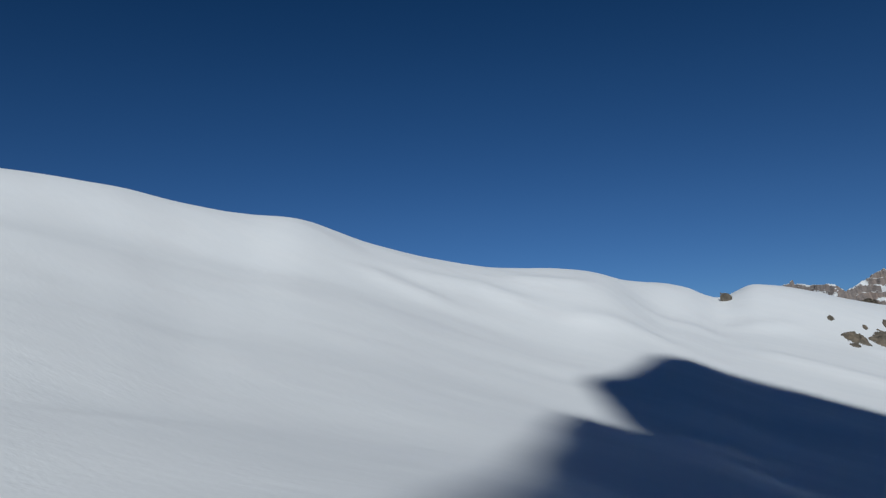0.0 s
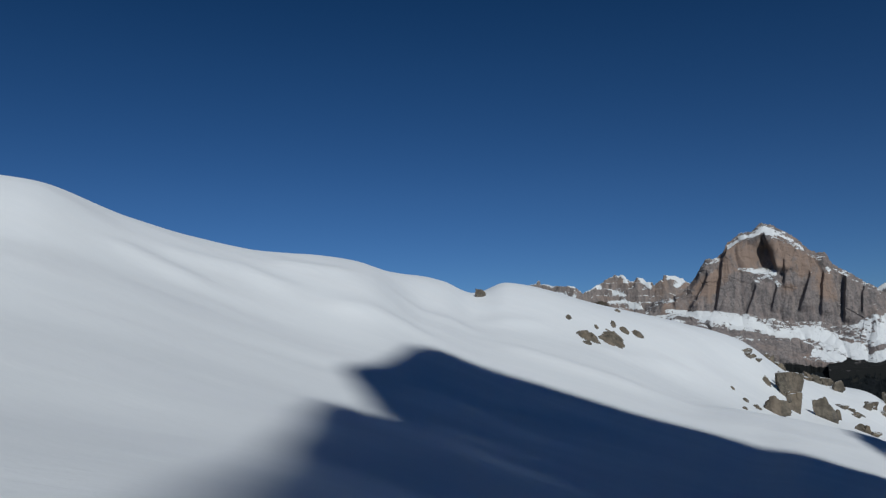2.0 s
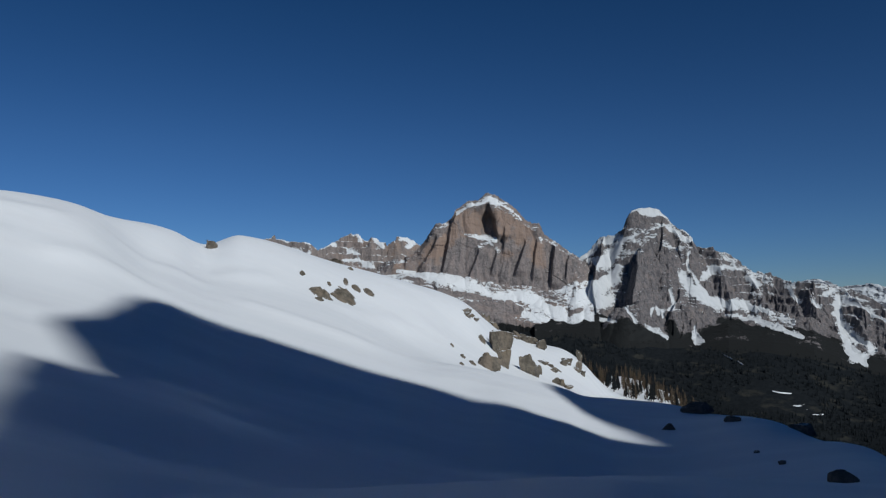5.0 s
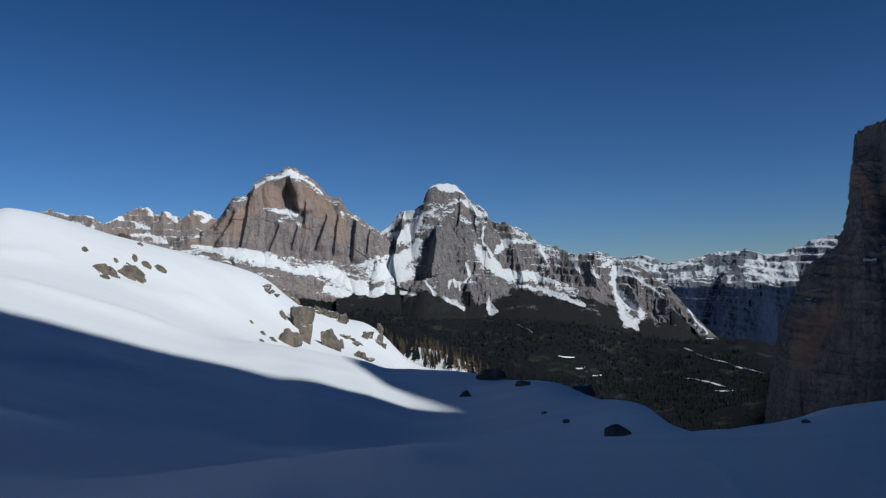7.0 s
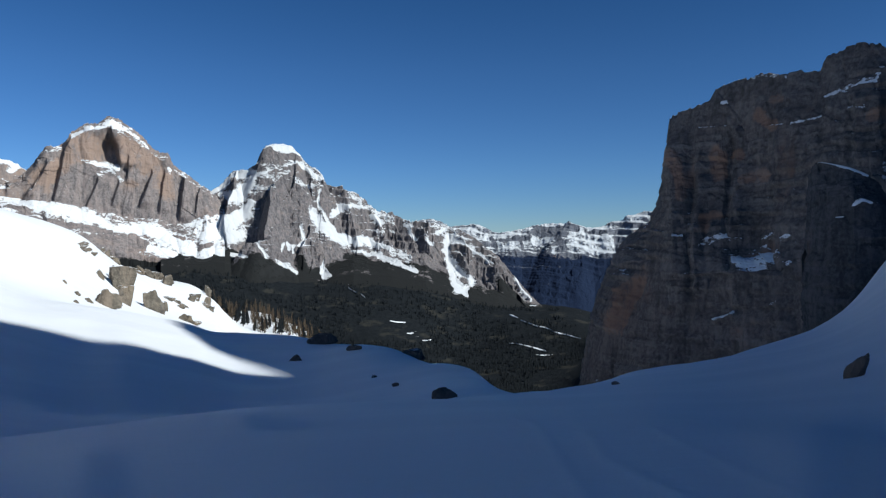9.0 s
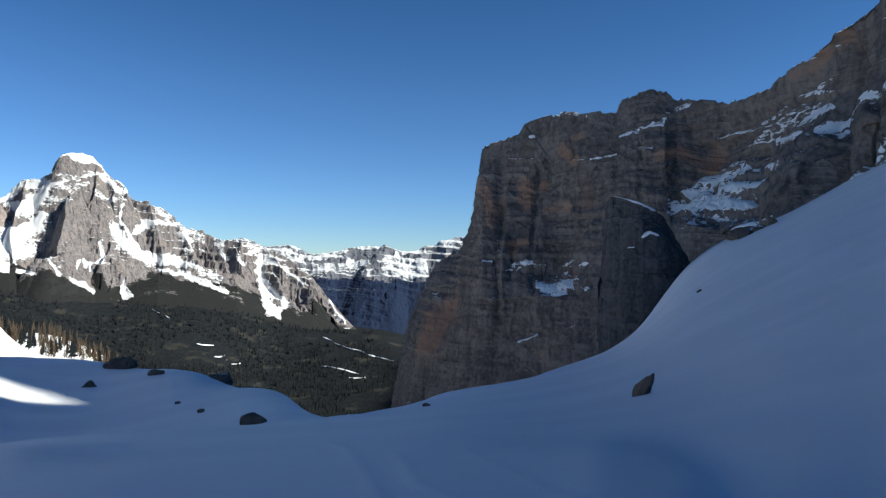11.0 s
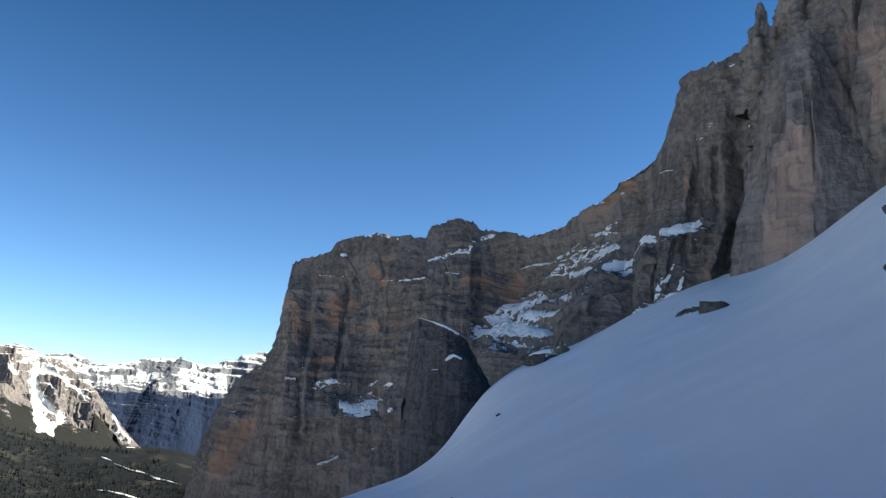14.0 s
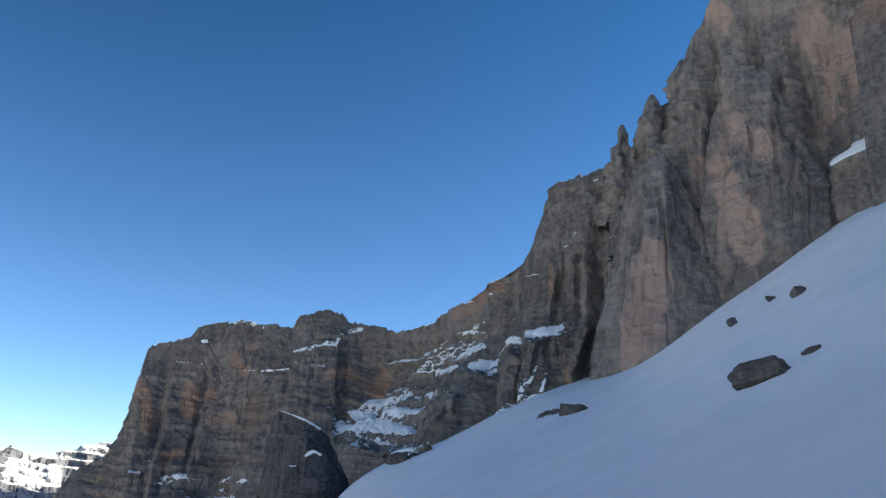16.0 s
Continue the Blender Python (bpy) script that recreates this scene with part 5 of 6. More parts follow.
    thin = (((10.25, 7.45, 0.2), (11.44, 7.51, 0.24), (12.43, 7.1, 0.24), (12.9, 6.77, 0.16)), ((10.01, 6.1, 0.12), (11.19, 5.92, 0.16), (12.4, 6.18, 0.12)), ((9.6, 5.55, 0.12), (10.77, 5.21, 0.24), (11.78, 5.52, 0.12)), ((12.89, 6.38, 0.2), (13.59, 5.76, 0.33), (14.06, 5.15, 0.28)), ((12.36, 4.98, 0.12), (13.36, 4.56, 0.2)), ((9.57, 4.64, 0.24), (10.76, 4.61, 0.16)), ((16.17, 4.17, 0.16), (17.56, 3.19, 0.2), (18.76, 2.39, 0.24), (20.38, 2.05, 0.2)), ((17.93, 1.72, 0.16), (19.14, 1.56, 0.16)), ((19.1, 0.14, 0.2), (20.29, -0.71, 0.16)), ((22.0, 1.75, 0.2), (23.21, 1.43, 0.24), (24.79, 0.36, 0.2)))
    part("rock_face", massif("rock_face", crest, feet, arms + low_arms, M_PEAK, 5, thin=thin, snow=snow_bowl + snow_cap + snow_ledge + snow_gully + snow_foot, bare=bare_high + bare_low, woods=woods), thing)

    thing = empty("crag_ridge", "row of far grey crags with snow between them", "mountain")

    crest = ((-20, 5.2), (-17, 5.7), (-15.9, 6.05), (-15.3, 6.35), (-14.4, 6.0), (-13.8, 5.85), (-12.9, 5.8), (-12.2, 5.25), (-11.6, 5.55), (-10.6, 6.1), (-9.8, 6.5), (-8.8, 6.2),
                 (-7.7, 6.0), (-7.1, 5.7), (-6.6, 6.15), (-5.6, 6.05), (-4.7, 5.4), (-4.0, 4.6))
    arms = ((((-15.3, 6.32), (-15.23, 5.69), (-15.16, 4.94)), 3.0, 2.6, 2.2), (((-14.6, 6.07), (-14.5, 5.24)), 3.0, 2.6, 2.2), (((-13.37, 5.85), (-13.2, 5.13)), 3.0, 2.6, 2.2), (((-9.92, 6.71), (-9.85, 5.7), (-9.71, 4.54)), 3.0, 2.6, 2.2), (((-9.17, 6.32), (-9.0, 5.31), (-8.82, 4.34)), 3.0, 2.6, 2.2), (((-8.43, 6.17), (-8.21, 5.23), (-8.07, 4.14)), 3.0, 2.6, 2.2), (((-6.83, 6.09), (-6.77, 4.91), (-6.87, 3.73)), 3.0, 2.6, 2.2), (((-6.14, 6.08), (-6.09, 4.7), (-6.03, 3.63)), 3.0, 2.6, 2.2), (((-5.3, 5.68), (-5.32, 4.49), (-5.33, 3.5)), 3.0, 2.6, 2.2), (((-11.03, 5.63), (-10.89, 4.74)), 3.0, 2.6, 2.2), (((-12.05, 5.4), (-11.95, 4.75)), 3.0, 2.6, 2.2))
    snow = (((-9.36, 6.44, 0.2), (-9.18, 5.86, 0.16)), ((-6.22, 5.93, 0.2), (-5.3, 5.68, 0.24), (-5.77, 5.21, 0.16)), ((-12.19, 5.4, 0.2), (-11.03, 5.7, 0.16)), ((-10.31, 4.47, 0.16), (-9.38, 4.73, 0.16), (-8.38, 4.06, 0.2)), ((-8.13, 6.01, 0.16), (-7.6, 5.7, 0.16)), ((-10.11, 5.4, 0.1), (-9.37, 5.08, 0.12)), ((-14.95, 6.29, 0.12), (-14.32, 5.99, 0.12)), ((-14.08, 5.24, 0.16), (-12.84, 4.94, 0.16)), ((-7.51, 4.13, 0.16), (-6.56, 3.52, 0.16)), ((-13.26, 5.89, 0.12), (-12.77, 5.62, 0.12)))
    part("rock_face", massif("rock_face", crest, ((-20, 3.2), (-12, 3.6), (-4, 3.3)), arms, M_CRAG, 31, snow=snow, near=4270, back=4400, fall=2.4, wooded=False), thing)

    thing = empty("snowy_range", "distant snowy plateau range with blue haze and shade coloured into its cliffs", "mountain")
    crest = ((15, 1.6), (18, 1.9), (20.9, 2.15), (21.7, 2.4), (22.5, 2.25), (23.7, 1.65), (24.7, 1.92), (25.3, 1.93), (26.0, 1.38), (26.8, 1.27), (27.6, 1.38), (29.2, 1.75), (30, 1.85), (31.1, 1.93), (31.7, 2.07), (32.4, 1.75), (33, 1.57), (34.1, 1.77), (34.7, 2.06), (35.6, 2.3), (36.7, 2.6), (40, 2.6))
    snow = (((25.2, 1.0, 0.17), (27.2, 0.95, 0.2)), ((26.8, 0.4, 0.17), (29.2, 0.4, 0.16), (30.3, 0.6, 0.24)), ((29.3, 0.5, 0.3), (30.1, 0.6, 0.25)), ((31.8, 0.3, 0.24), (33.0, 0.6, 0.5), (34.5, 0.5, 0.6)), ((32.8, 0.0, 0.35), (34.1, -0.1, 0.3)), ((30.7, -0.1, 0.15), (30.55, -1.7, 0.15)),
            ((31.3, -0.9, 0.15), (32.1, -1.9, 0.15)), ((28.6, -0.5, 0.1), (28.9, -1.2, 0.12)), ((33.2, -0.4, 0.1), (33.5, -1.3, 0.12)), ((26.0, 0.2, 0.18), (27.6, 0.05, 0.16)), ((27.6, 1.2, 0.22), (28.8, 1.5, 0.22)), ((30, 1.7, 0.16), (31.5, 1.9, 0.18)), ((31.9, 1.05, 0.2), (32.6, 1.35, 0.22)), ((33.2, 1.5, 0.2), (34.5, 1.7, 0.2)), ((24, 1.5, 0.33), (25.4, 1.6, 0.33)), ((35.3, 2.2, 0.2), (37, 2.5, 0.3)))
    bare = (((26.2, 0.95, 0.14), (26.6, 0.2, 0.16)), ((28.2, 0.9, 0.12), (28.5, 0.2, 0.14)), ((30.9, 0.9, 0.22), (31.3, 0.1, 0.28)), ((35, 0.9, 0.2), (35.3, 0.1, 0.3)), ((27, 0.75, 0.14), (29, 0.8, 0.16)), ((29.5, 1.2, 0.3), (31.3, 1.25, 0.4)), ((31.5, 1.6, 0.25), (32.2, 1.5, 0.25)), ((33.2, 1.2, 0.15), (34.6, 1.3, 0.2)), ((25, -0.8, 0.7), (29, -0.9, 0.7), (35, -1.2, 0.7)), ((25, -2.6, 1.2), (36, -2.8, 1.2)))
    # navy lower band: wooded slopes with haze and shade put into the colour
    part("rock_face", massif("rock_face", crest, ((15, -2.6), (24, -3.6), (30, -4.2), (40, -4.6)), (), M_HAZED_RANGE, 37, thin=snow, bare=bare,
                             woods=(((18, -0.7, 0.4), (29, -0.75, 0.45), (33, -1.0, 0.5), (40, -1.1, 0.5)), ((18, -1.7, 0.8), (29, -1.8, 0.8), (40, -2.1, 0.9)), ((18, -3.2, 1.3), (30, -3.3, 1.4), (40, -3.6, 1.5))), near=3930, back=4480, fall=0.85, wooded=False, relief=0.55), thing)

    cols = []
    for b, e in ((17, 1.7), (19, 2.1), (20.6, 2.2), (21.6, 2.4), (22.5, 2.25), (23.2, 1.8), (24.4, 1.95), (25.2, 1.95), (26.4, 1.4), (28, 1.2)):
        cols.append(((b, -1, 4640), (b, 0.6, 4690), (b, e, 4780)))
    part("rear_peaks", loft("rear_peaks", cols, 160, (16, 40), (50, 18, 40, 6, 30, 1), [M_HAZED_RANGE], (30, 90), 80, 41, pillars=False), thing)


mountains()
# ---- boulders and outcrops in the snow ----
def boulder_mesh(w, d, h, seed, sharp=0.55, blocky=0.75, mat=None):
    bm = bmesh.new()
    bmesh.ops.create_icosphere(bm, subdivisions=5, radius=1.0)
    rs = np.random.RandomState(seed)
    # cut the ball by a few planes, so that it gets flat broken faces
    planes = [(Vector(rs.normal(size=3)).normalized(), (0.4 if sharp > 0.3 else 0.8) + 0.35 * rs.rand()) for _ in range(14)]
    co = np.array([v.co for v in bm.verts])
    co = np.sign(co) * np.abs(co) ** blocky
    for n, k in planes:
        over = np.clip(co @ np.array(n) - k, 0, None)
        co -= over[:, None] * np.array(n)
    co *= 1 + sharp * (layers(co, 0.8, 4, seed + 3, 0.6) - 0.5)[:, None] + 0.22 * (np.floor(grain(co, 0.55, seed + 5) * 4) / 4 - 0.4)[:, None]
    co -= (0.07 * (np.abs((co[:, 2] * 6 + seed) % 1 - 0.5)))[:, None] * co * [[1, 1, 0]]
    co *= np.array([w, d, h]) / 2 / 0.62
    for v, c in zip(bm.verts, co):
        v.co = c
    me = bpy.data.meshes.new("boulder")
    bm.to_mesh(me)
    bm.free()
    me.materials.append(mat or M_STONE)
    me.polygons.foreach_set("use_smooth", np.full(len(me.polygons), True))
    return me


def slab_mesh(w, d, h, seed, taper):
    """A squared, broken block of bedrock, wider above than below."""
    bm = bmesh.new()
    bmesh.ops.create_cube(bm, size=2.0)
    bmesh.ops.subdivide_edges(bm, edges=bm.edges[:], cuts=13, use_grid_fill=True)
    co = np.array([v.co for v in bm.verts])
    co = co * (1 - 0.08 * (np.abs(co[:, [1, 2, 0]]) ** 4 + np.abs(co[:, [2, 0, 1]]) ** 4))
    co = co * (1 + 0.13 * blocks(co, (0.8, 0.8, 0.55), seed) + 0.10 * (layers(co, 0.6, 3, seed + 3, 0.6) - 0.5))[:, None]
    co[:, 0] *= 1 + taper * co[:, 2]
    co *= np.array([w, d, h]) / 2
    for v, c in zip(bm.verts, co):
        v.co = c
    me = bpy.data.meshes.new("rock_slab")
    bm.to_mesh(me)
    bm.free()
    me.materials.append(M_STONE)
    return me


def outcrop(bearing, rise, wide, high, seed, label, count=4):
    """Broken rock that shows through the snow: a few stones close together, as parts of one outcrop."""
    p = meet(bearing, rise)
    d = p.length
    w, h = d * math.tan(radians(wide)), d * math.tan(radians(high))
    thing = tagged(new("rock_outcrop"), label, "rock")
    thing.location = p
    rs = np.random.RandomState(seed)
    side = Vector((math.cos(radians(bearing)), -math.sin(radians(bearing)), 0))
    for k in range(count):
        s = (k + 0.5) / count - 0.5 + 0.12 * rs.normal()
        q = p + side * (s * w * 0.8) + Vector((p.x, p.y, 0)).normalized() * (0.25 * w * rs.normal())
        a = w / count * (1.7 + 1.0 * rs.rand())
        b = h * (0.35 + 0.45 * rs.rand())
        ob = part("stone", boulder_mesh(a, a * 0.8, b * 1.8, seed * 10 + k, 0.8, 0.7), thing)
        ob.matrix_basis = Matrix.Translation(Vector((q.x, q.y, float(lie(q.x, q.y)[0]) + b * 0.2)) - p) @ pose(0, 0, 0, 0, 9 * rs.normal(), -bearing + 25 * rs.normal())
    return thing


def rock_patch(bearing, rise, wide, high, label):
    """Bedrock laid bare where the snow is thin: a low, rough, ragged patch that follows the slope."""
    p = meet(bearing, rise)
    d = p.length
    up = meet(bearing, rise + 0.08) - p
    w, h = d * math.tan(radians(wide)) / 2, d * math.tan(radians(high)) / 2
    reach = min(up.length / (d * math.tan(radians(0.08))), 4.0) * h
    side, away = Vector((math.cos(radians(bearing)), -math.sin(radians(bearing)), 0)), Vector((p.x, p.y, 0)).normalized()
    s, t = (g.ravel() for g in np.meshgrid(np.linspace(-1.3, 1.3, 44), np.linspace(-1.3, 1.3, 34)))
    x, y = p.x + s * w * side.x + t * reach * away.x, p.y + s * w * side.y + t * reach * away.y
    q = np.stack([x, y, 0 * x], -1)
    rim = np.hypot(s, t) + 1.1 * (layers(q, 1.1 * w, 4, 17, 0.6) - 0.5)
    proud = np.clip(1 - rim, -0.6, 1)
    lift = (0.16 * w + 0.25) * (1.5 * np.sign(proud) * np.abs(proud) ** 0.6) + np.clip(proud + 0.2, 0, 1) * (0.35 * w * (ridged(q, 0.7 * w, 3, 23) - 0.55) + 0.2 * w * blocks(q, 0.45 * w, 24))
    f = np.array(grid_faces(34, 44))
    me = mesh_of("rock_outcrop", np.stack([x, y, lie(x, y) + lift], -1), f, [M_STONE])
    me.attributes.new("snow_depth", "FLOAT", "POINT").data.foreach_set("value", np.where(proud > 0.04, -0.62, 0.3).astype(np.float32))
    tagged(new("rock_outcrop", me), label, "rock")


def boulder(bearing, rise, wide, high, seed, label, lean=0.0, name="boulder", sunk=0.4, deep=0.7, group="", blocky=0.75, sharp=0.55, taper=0.0):
    """A stone that stands in the snow where the sight line meets it. wide, high: degrees as seen from the hollow."""
    p = meet(bearing, rise)
    d = p.length
    w, h = d * math.tan(radians(wide)), d * math.tan(radians(high))
    # stones past bearing 10 lie in shade and take the darkened rock colour
    ob = new(name, slab_mesh(w, w * deep, h / (1 - sunk), seed, taper) if blocky < 0.4 else boulder_mesh(w, w * deep, h / (1 - sunk), seed, sharp, blocky, M_STONE_SHADED if bearing > 10 else M_STONE))
    ob.matrix_world = Matrix.Translation((p.x, p.y, float(lie(p.x, p.y)[0]) + h * 0.5 - h * sunk / 2)) @ pose(0, 0, 0, 0, lean, -bearing)
    return tagged(ob, label, "rock", group)


DARK = "dark broken boulder half sunk in shaded snow"
SUNNY = "brown weathered rock outcrop standing out of sunlit snow"
boulder(22.7, -10.45, 1.15, 0.42, 1, "dark low boulder half sunk in shaded snow", blocky=1.0, sunk=0.5, sharp=0.2)
boulder(50.0, -8.3, 0.95, 1.2, 2, "dark upright stone standing in the snow slope", 15)
boulder(13.9, -6.4, 2.1, 0.62, 3, "large dark flat-topped boulder on the snow brow", -8)
boulder(12.2, -7.5, 0.9, 0.3, 4, DARK, blocky=0.95)
boulder(16.4, -6.9, 0.8, 0.26, 5, "low dark rock with a snow cap on the brow")
boulder(20.4, -7.45, 1.8, 0.42, 6, "dark rock shoulder breaking the snow brow")
boulder(17.7, -8.89, 0.42, 0.13, 7, "small dark stone in shaded snow")
boulder(19.2, -9.54, 0.45, 0.15, 8, "small dark stone in shaded snow")
boulder(34.9, -9.40, 0.4, 0.15, 9, "small dark stone in shaded snow")
boulder(81.4, 8.9, 3.2, 1.35, 10, "long grey split block lying on the snow slope", -18)
boulder(84.3, 10.6, 1.5, 0.3, 11, "thin grey slab in the snow slope", -14)
boulder(83.9, 14.4, 1.15, 0.5, 12, "grey stone high on the snow slope", -15)
boulder(82.1, 14.1, 0.7, 0.3, 13, "small grey stone on the snow slope", -15)
boulder(79.5, 12.5, 0.7, 0.35, 14, "small grey stone on the snow slope", -15)
boulder(68.3, 6.4, 1.5, 0.6, 15, "grey slab sticking out of the snow slope", -30)
boulder(56.7, 2.6, 1.2, 0.6, 17, "dark stone below the cliff", -20)
boulder(53.9, -1.1, 0.3, 0.15, 18, "small dark stone in shaded snow")
boulder(-19.5, 5.35, 0.75, 0.55, 20, "dark rock tooth on the snow crest")
SMALL = "small brown rock in sunlit snow"
BAND = "low brown rock band at the edge of the snow shelf"
for bearing, rise, wide, high, label in ((-12.0, 2.1, 1.5, 0.75, SUNNY), (-10.4, 1.95, 1.5, 1.2, SUNNY), (-9.5, 2.5, 0.6, 0.4, SMALL), (-8.6, 2.15, 0.75, 0.5, SMALL), (-13.3, 3.6, 0.36, 0.28, SMALL), (-11.4, 2.85, 0.28, 0.26, SMALL),
                                         (-10.25, 3.0, 0.36, 0.5, SMALL), (-12.1, 1.7, 0.6, 0.18, SMALL), (-10.85, 4.6, 1.0, 0.18, BAND), (-9.9, 3.9, 0.42, 0.26, SMALL), (-0.55, -1.25, 0.5, 0.42, SMALL),
                                         (-1.95, -2.5, 0.34, 0.34, SMALL), (-1.25, -3.0, 0.5, 0.26, SMALL), (-2.05, -3.0, 0.34, 0.18, SMALL), (-2.7, -1.7, 0.26, 0.18, SMALL)):
    rock_patch(bearing, rise, wide, high, label)
boulder(0.8, -2.5, 1.35, 1.65, 30, "tall brown rock slab on the edge of the snow shelf", 3, sunk=0.2, blocky=0.16, sharp=0.2, taper=0.3)
boulder(1.0, -3.25, 0.75, 1.15, 29, "brown rock below the tall slab", blocky=0.3, sharp=0.3, taper=0.35, sunk=0.3)
boulder(-0.2, -3.35, 1.9, 0.75, 31, SUNNY, -6, sunk=0.45, deep=0.5)
boulder(2.75, -3.75, 1.5, 1.15, 32, "rounded brown rock dome in sunlit snow", sunk=0.4, blocky=0.9)
boulder(0.15, -1.7, 0.42, 0.6, 28, "small brown rock beside the tall slab")
outcrop(-1.4, 0.3, 1.1, 0.4, 36, BAND, 5)
outcrop(0.0, -0.1, 1.3, 0.4, 37, BAND, 5)
outcrop(2.4, -1.4, 2.2, 0.5, 38, "low flat rock band at the edge of the snow shelf", 7)
outcrop(5.8, -3.4, 1.6, 0.45, 39, "broken brown rock on the snow shelf", 6)
boulder(6.3, -2.95, 0.35, 0.7, 40, "upright brown rock on the snow shelf")
outcrop(4.1, -3.25, 1.5, 0.26, 41, "thin broken rock band in the snow shelf", 7)
boulder(3.45, -3.75, 0.28, 0.6, 46, "small dark rock on the snow shelf")
outcrop(4.95, -4.6, 1.2, 0.42, 42, "broken brown rock on the snow shelf", 5)
rock_patch(66.9, 6.3, 1.7, 0.35, "thin grey rock spur breaking out of the snow slope")
outcrop(57.4, 3.0, 2.6, 0.6, 48, "dark broken rocks below the cliff", 6)


# ---- trees ----
def conifer(h, seed, bare=False):
    """Trunk and crown meshes of a small mountain conifer."""
    rs = np.random.RandomState(seed)
    n = 7
    v, f = [], []
    for k, (z, r) in enumerate(((-0.6, 0.03 * h), (0.4 * h, 0.018 * h), (h, 0.003 * h))):
        v += [(r * math.cos(6.283 * i / n), r * math.sin(6.283 * i / n), z) for i in range(n)]
    f = grid_faces(3, n, True).tolist()
    trunk = mesh_of("trunk", v, f, [M_BARK])
    cv, cf = [], []
    count = 60 if bare else 150
    for i in range(count):
        u = rs.rand() ** 0.8
        z = h * (0.12 + 0.86 * u)
        reach = h * (0.21 if bare else 0.19) * (1.02 - u) ** 0.8 * (0.6 + 0.6 * rs.rand())
        a = rs.rand() * 6.283
        w = (0.03 if bare else 0.075) * h * (0.6 + 0.6 * rs.rand()) * (1.1 - 0.6 * u)
        dx, dy = math.cos(a), math.sin(a)
        k = len(cv)
        droop = -0.25 * reach
        cv += [(0.02 * dx, 0.02 * dy, z), (reach * 0.6 * dx - w * dy, reach * 0.6 * dy + w * dx, z + droop * 0.4 - 0.3 * w),
               (reach * dx, reach * dy, z + droop), (reach * 0.6 * dx + w * dy, reach * 0.6 * dy - w * dx, z + droop * 0.4 - 0.3 * w), (reach * 0.5 * dx, reach * 0.5 * dy, z + w * 0.7)]
        cf += [(k, k + 1, k + 4), (k + 1, k + 2, k + 4), (k + 2, k + 3, k + 4), (k + 3, k, k + 4), (k, k + 3, k + 2, k + 1)]
    crown = mesh_of("crown", cv, cf, [M_LARCH if bare else M_NEEDLE], False)
    return trunk, crown


def tree(kind, x, y, size, spin):
    thing = tagged(new("conifer_tree"), "bare brown larch standing on the snow shelf" if kind[2] else "dark green spruce standing on the snow shelf", "tree", "trees on the snow shelf")
    part("trunk", kind[0], thing)
    part("crown", kind[1], thing)
    thing.matrix_world = Matrix.Translation((x, y, float(lie(x, y)[0]))) @ pose(0, 0, 0, 0, 0, spin) @ Matrix.Scale(size, 4)


KINDS = [(*conifer(7.0, s, s % 3 != 0), s % 3 != 0) for s in range(6)]
rs = np.random.RandomState(5)
for i in range(290):
    b = 6.4 + 8.2 * rs.rand()
    d = 385 + 100 * rs.rand() + (b - 7) * 3
    p = sight(b, 0, d)
    tree(KINDS[rs.randint(6)], p.x, p.y, 0.6 + 0.7 * rs.rand(), 360 * rs.rand())


def far_woods():
    """The dark spruce woods of the valley, tree by tree, joined."""
    rs = np.random.RandomState(9)
    n = 26000
    b = np.radians(-6 + 46 * rs.rand(n))
    r = 620 * (3550 / 620) ** (rs.rand(n) ** 0.6)
    x, y = r * np.sin(b), r * np.cos(b)
    q = np.stack([x, y, 0 * x], -1)
    keep = (layers(q, 260, 3, 14) > 0.42 + 0.1 * smooth(18, 27, np.degrees(b))) & (r < 3420 + 160 * layers(q, 200, 2, 15))
    x, y = x[keep], y[keep]
    z = lie(x, y)
    h = 9 + 11 * rs.rand(len(x))
    w = h * 0.19
    k = 5
    ang = np.arange(k) * 6.283 / k
    ring = np.stack([x[:, None] + w[:, None] * np.cos(ang), y[:, None] + w[:, None] * np.sin(ang), np.repeat((z + 0.5)[:, None], k, 1)], -1)
    tip = np.stack([x, y, z + h], -1)[:, None]
    v = np.concatenate([ring, tip], 1).reshape(-1, 3)
    base = np.arange(len(x))[:, None] * (k + 1)
    f = np.stack([np.stack([base[:, 0] + i, base[:, 0] + (i + 1) % k, base[:, 0] + k], -1) for i in range(k)], 1).reshape(-1, 3)
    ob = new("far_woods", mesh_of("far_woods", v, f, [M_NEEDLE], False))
    tagged(ob, "dark spruce woods filling the valley below the mountains", "forest", kind="stuff")


far_woods()


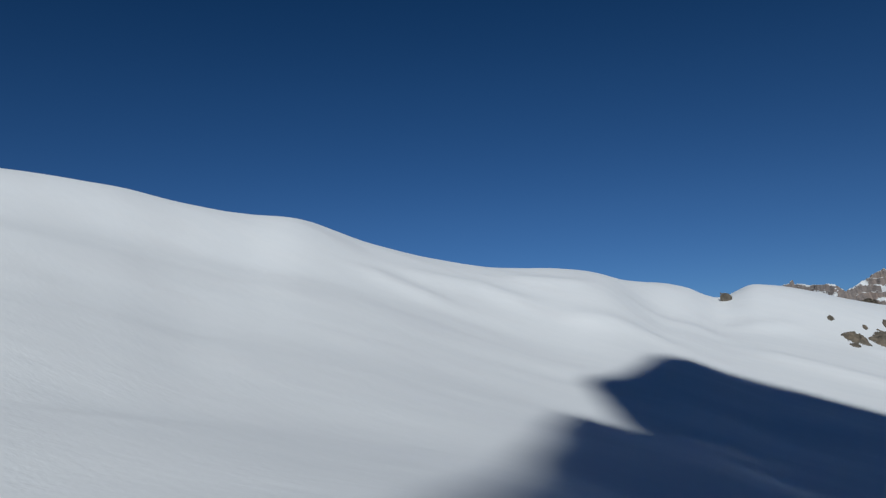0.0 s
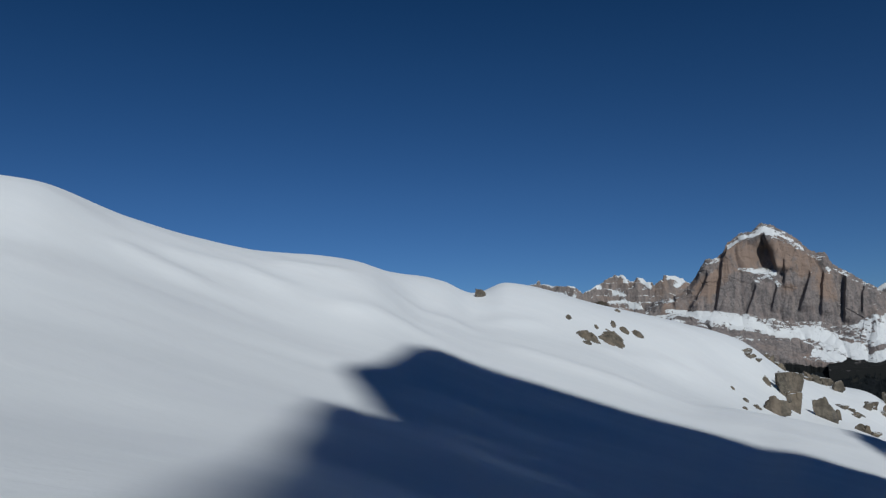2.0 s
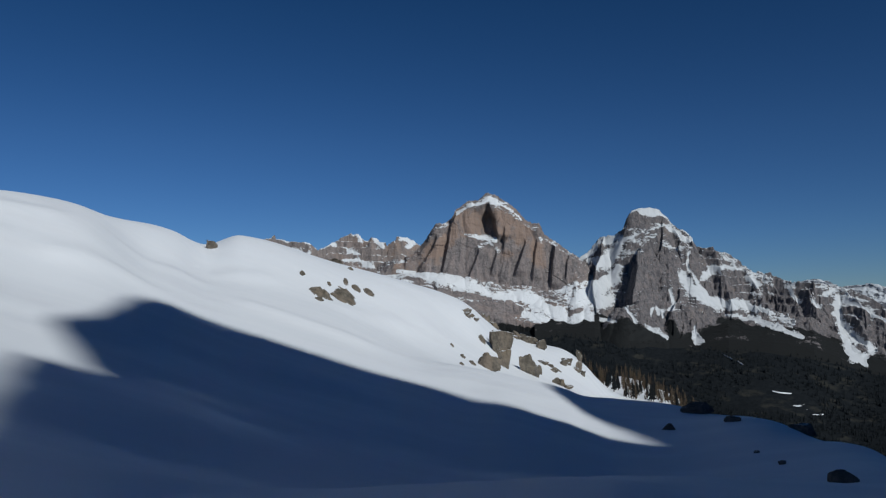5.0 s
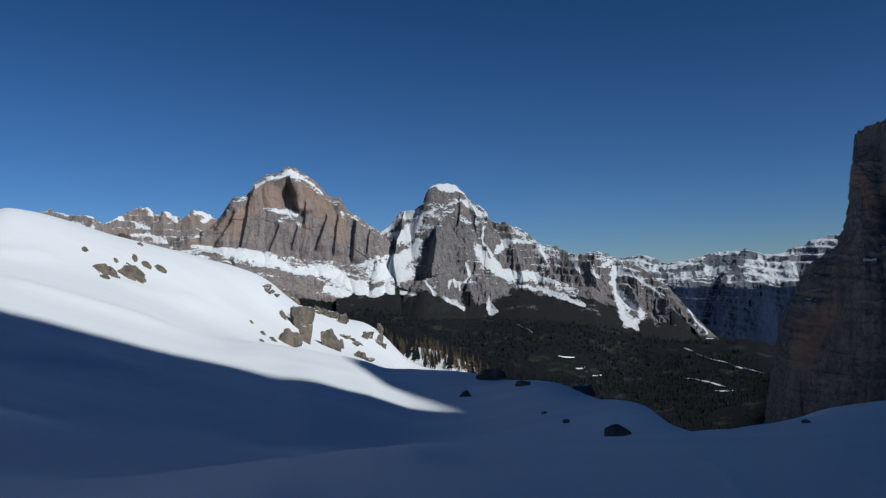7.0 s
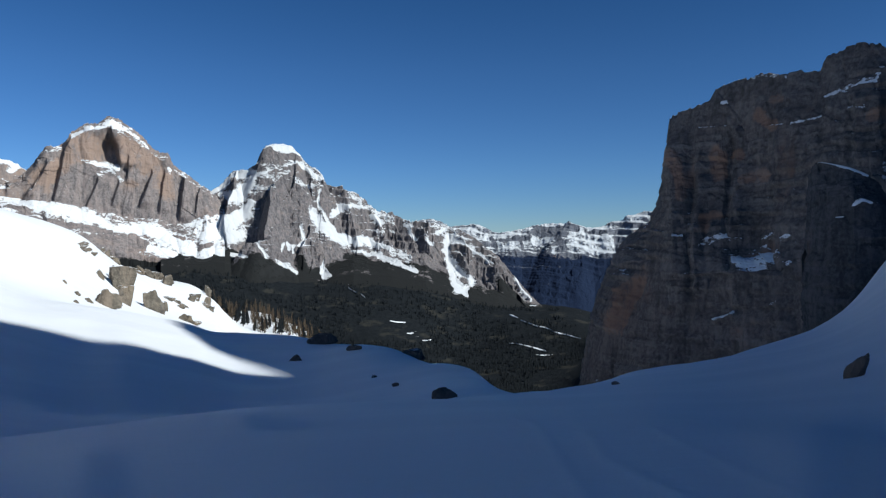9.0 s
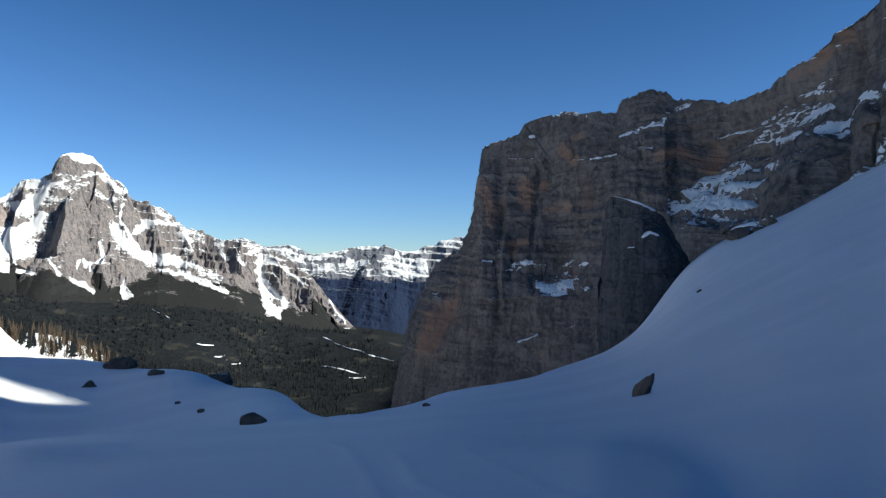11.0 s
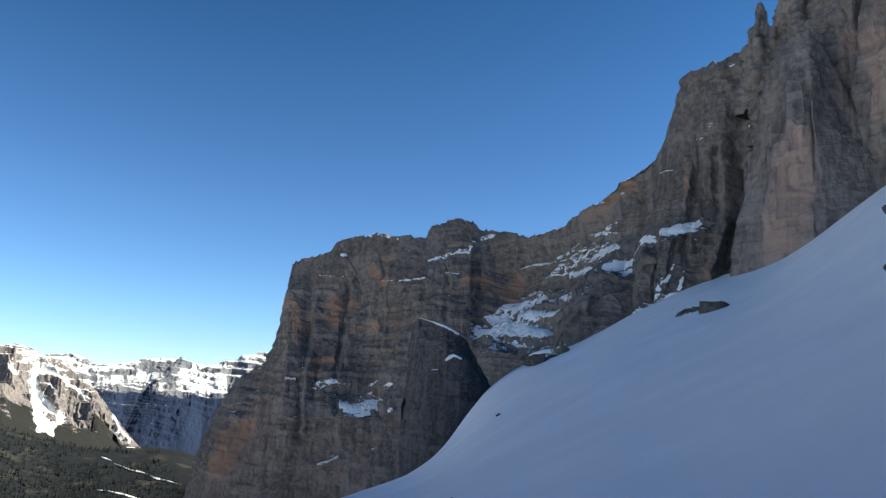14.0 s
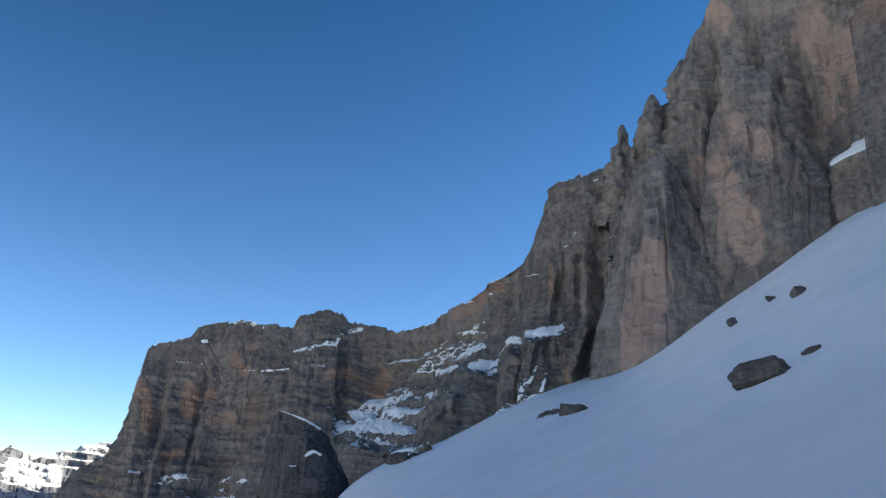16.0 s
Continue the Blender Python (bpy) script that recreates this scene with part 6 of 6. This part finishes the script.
# ---- open strips in the valley: snowed-up tracks and meadows between the woods ----
def clearing(wide, *places, label="open snowy strip between the dark valley woods"):
    """A strip of snow on the valley ground along places given as bearing and rise."""
    q = [meet(b, e, 700, 3600) for b, e in places]
    length = sum((c - a).length for a, c in zip(q[:-1], q[1:]))
    n = max(12, int(length / 9))
    t = np.linspace(0, len(q) - 1, n)
    k = np.arange(len(q))
    x, y = curve(t, k, [v.x for v in q]), curve(t, k, [v.y for v in q])
    sway = np.stack([x, y, 0 * x], -1)
    x, y = x + 2.5 * wide * (layers(sway, 60, 3, 71) - 0.5), y + 2.5 * wide * (layers(sway, 60, 3, 72) - 0.5)
    dx, dy = np.gradient(x), np.gradient(y)
    norm = np.hypot(dx, dy) + 1e-6
    taper = np.sqrt(np.clip(np.sin(np.pi * np.arange(n) / (n - 1)), 0.02, 1))
    rows = []
    for side in np.linspace(-1, 1, 5):
        w = 0.75 * taper * wide * side * (0.1 + 2.0 * grain(np.stack([x, y, 0 * x + 9 * side], -1), 32, 3) ** 1.5)
        px, py = x - dy / norm * w, y + dx / norm * w
        rows.append(np.stack([px, py, lie(px, py) + 4.5 - 2.6 * abs(side) ** 3], -1))
    v = np.stack(rows, 1).reshape(-1, 3)
    tagged(new("snow_clearing", mesh_of("snow_clearing", v, grid_faces(n, 5), [M_SNOW])), label, "clearing")


clearing(3.5, (28.2, -5.0), (28.9, -5.25), (29.75, -5.5), (30.5, -5.73))
clearing(4.5, (30.4, -5.75), (31.4, -6.0), (32.5, -6.3))
clearing(5, (27.4, -6.65), (28.3, -6.75), (29.1, -6.95), (30.0, -7.2))
clearing(4, (29.3, -7.45), (29.9, -7.5), (30.5, -7.48))
clearing(4, (18.85, -4.95), (19.4, -5.05), (20.0, -5.1))
clearing(5, (15.78, -1.95), (15.84, -2.2), (15.9, -2.35), label="small snowy gap in the valley woods")
clearing(2.5, (15.8, -2.5), (16.25, -2.75), (16.5, -2.9), label="snowy track through the woods")
clearing(2.5, (16.8, -3.0), (17.05, -3.2), (17.1, -3.3), label="snowy track through the woods")
clearing(0.9, (14.2, -1.7), (16.3, -1.5), (17.9, -1.7), label="snowy track through the woods")
clearing(5, (27.45, -4.6), (27.7, -4.7), (28.0, -4.85))
clearing(4, (27.7, -3.15), (28.0, -3.3), (28.3, -3.45))
clearing(4, (28.2, -2.2), (28.65, -2.85), (29.4, -3.45), label="narrow snow gully in the wooded slope")
clearing(2.5, (21.2, -6.4), (21.5, -6.42), (21.8, -6.38))
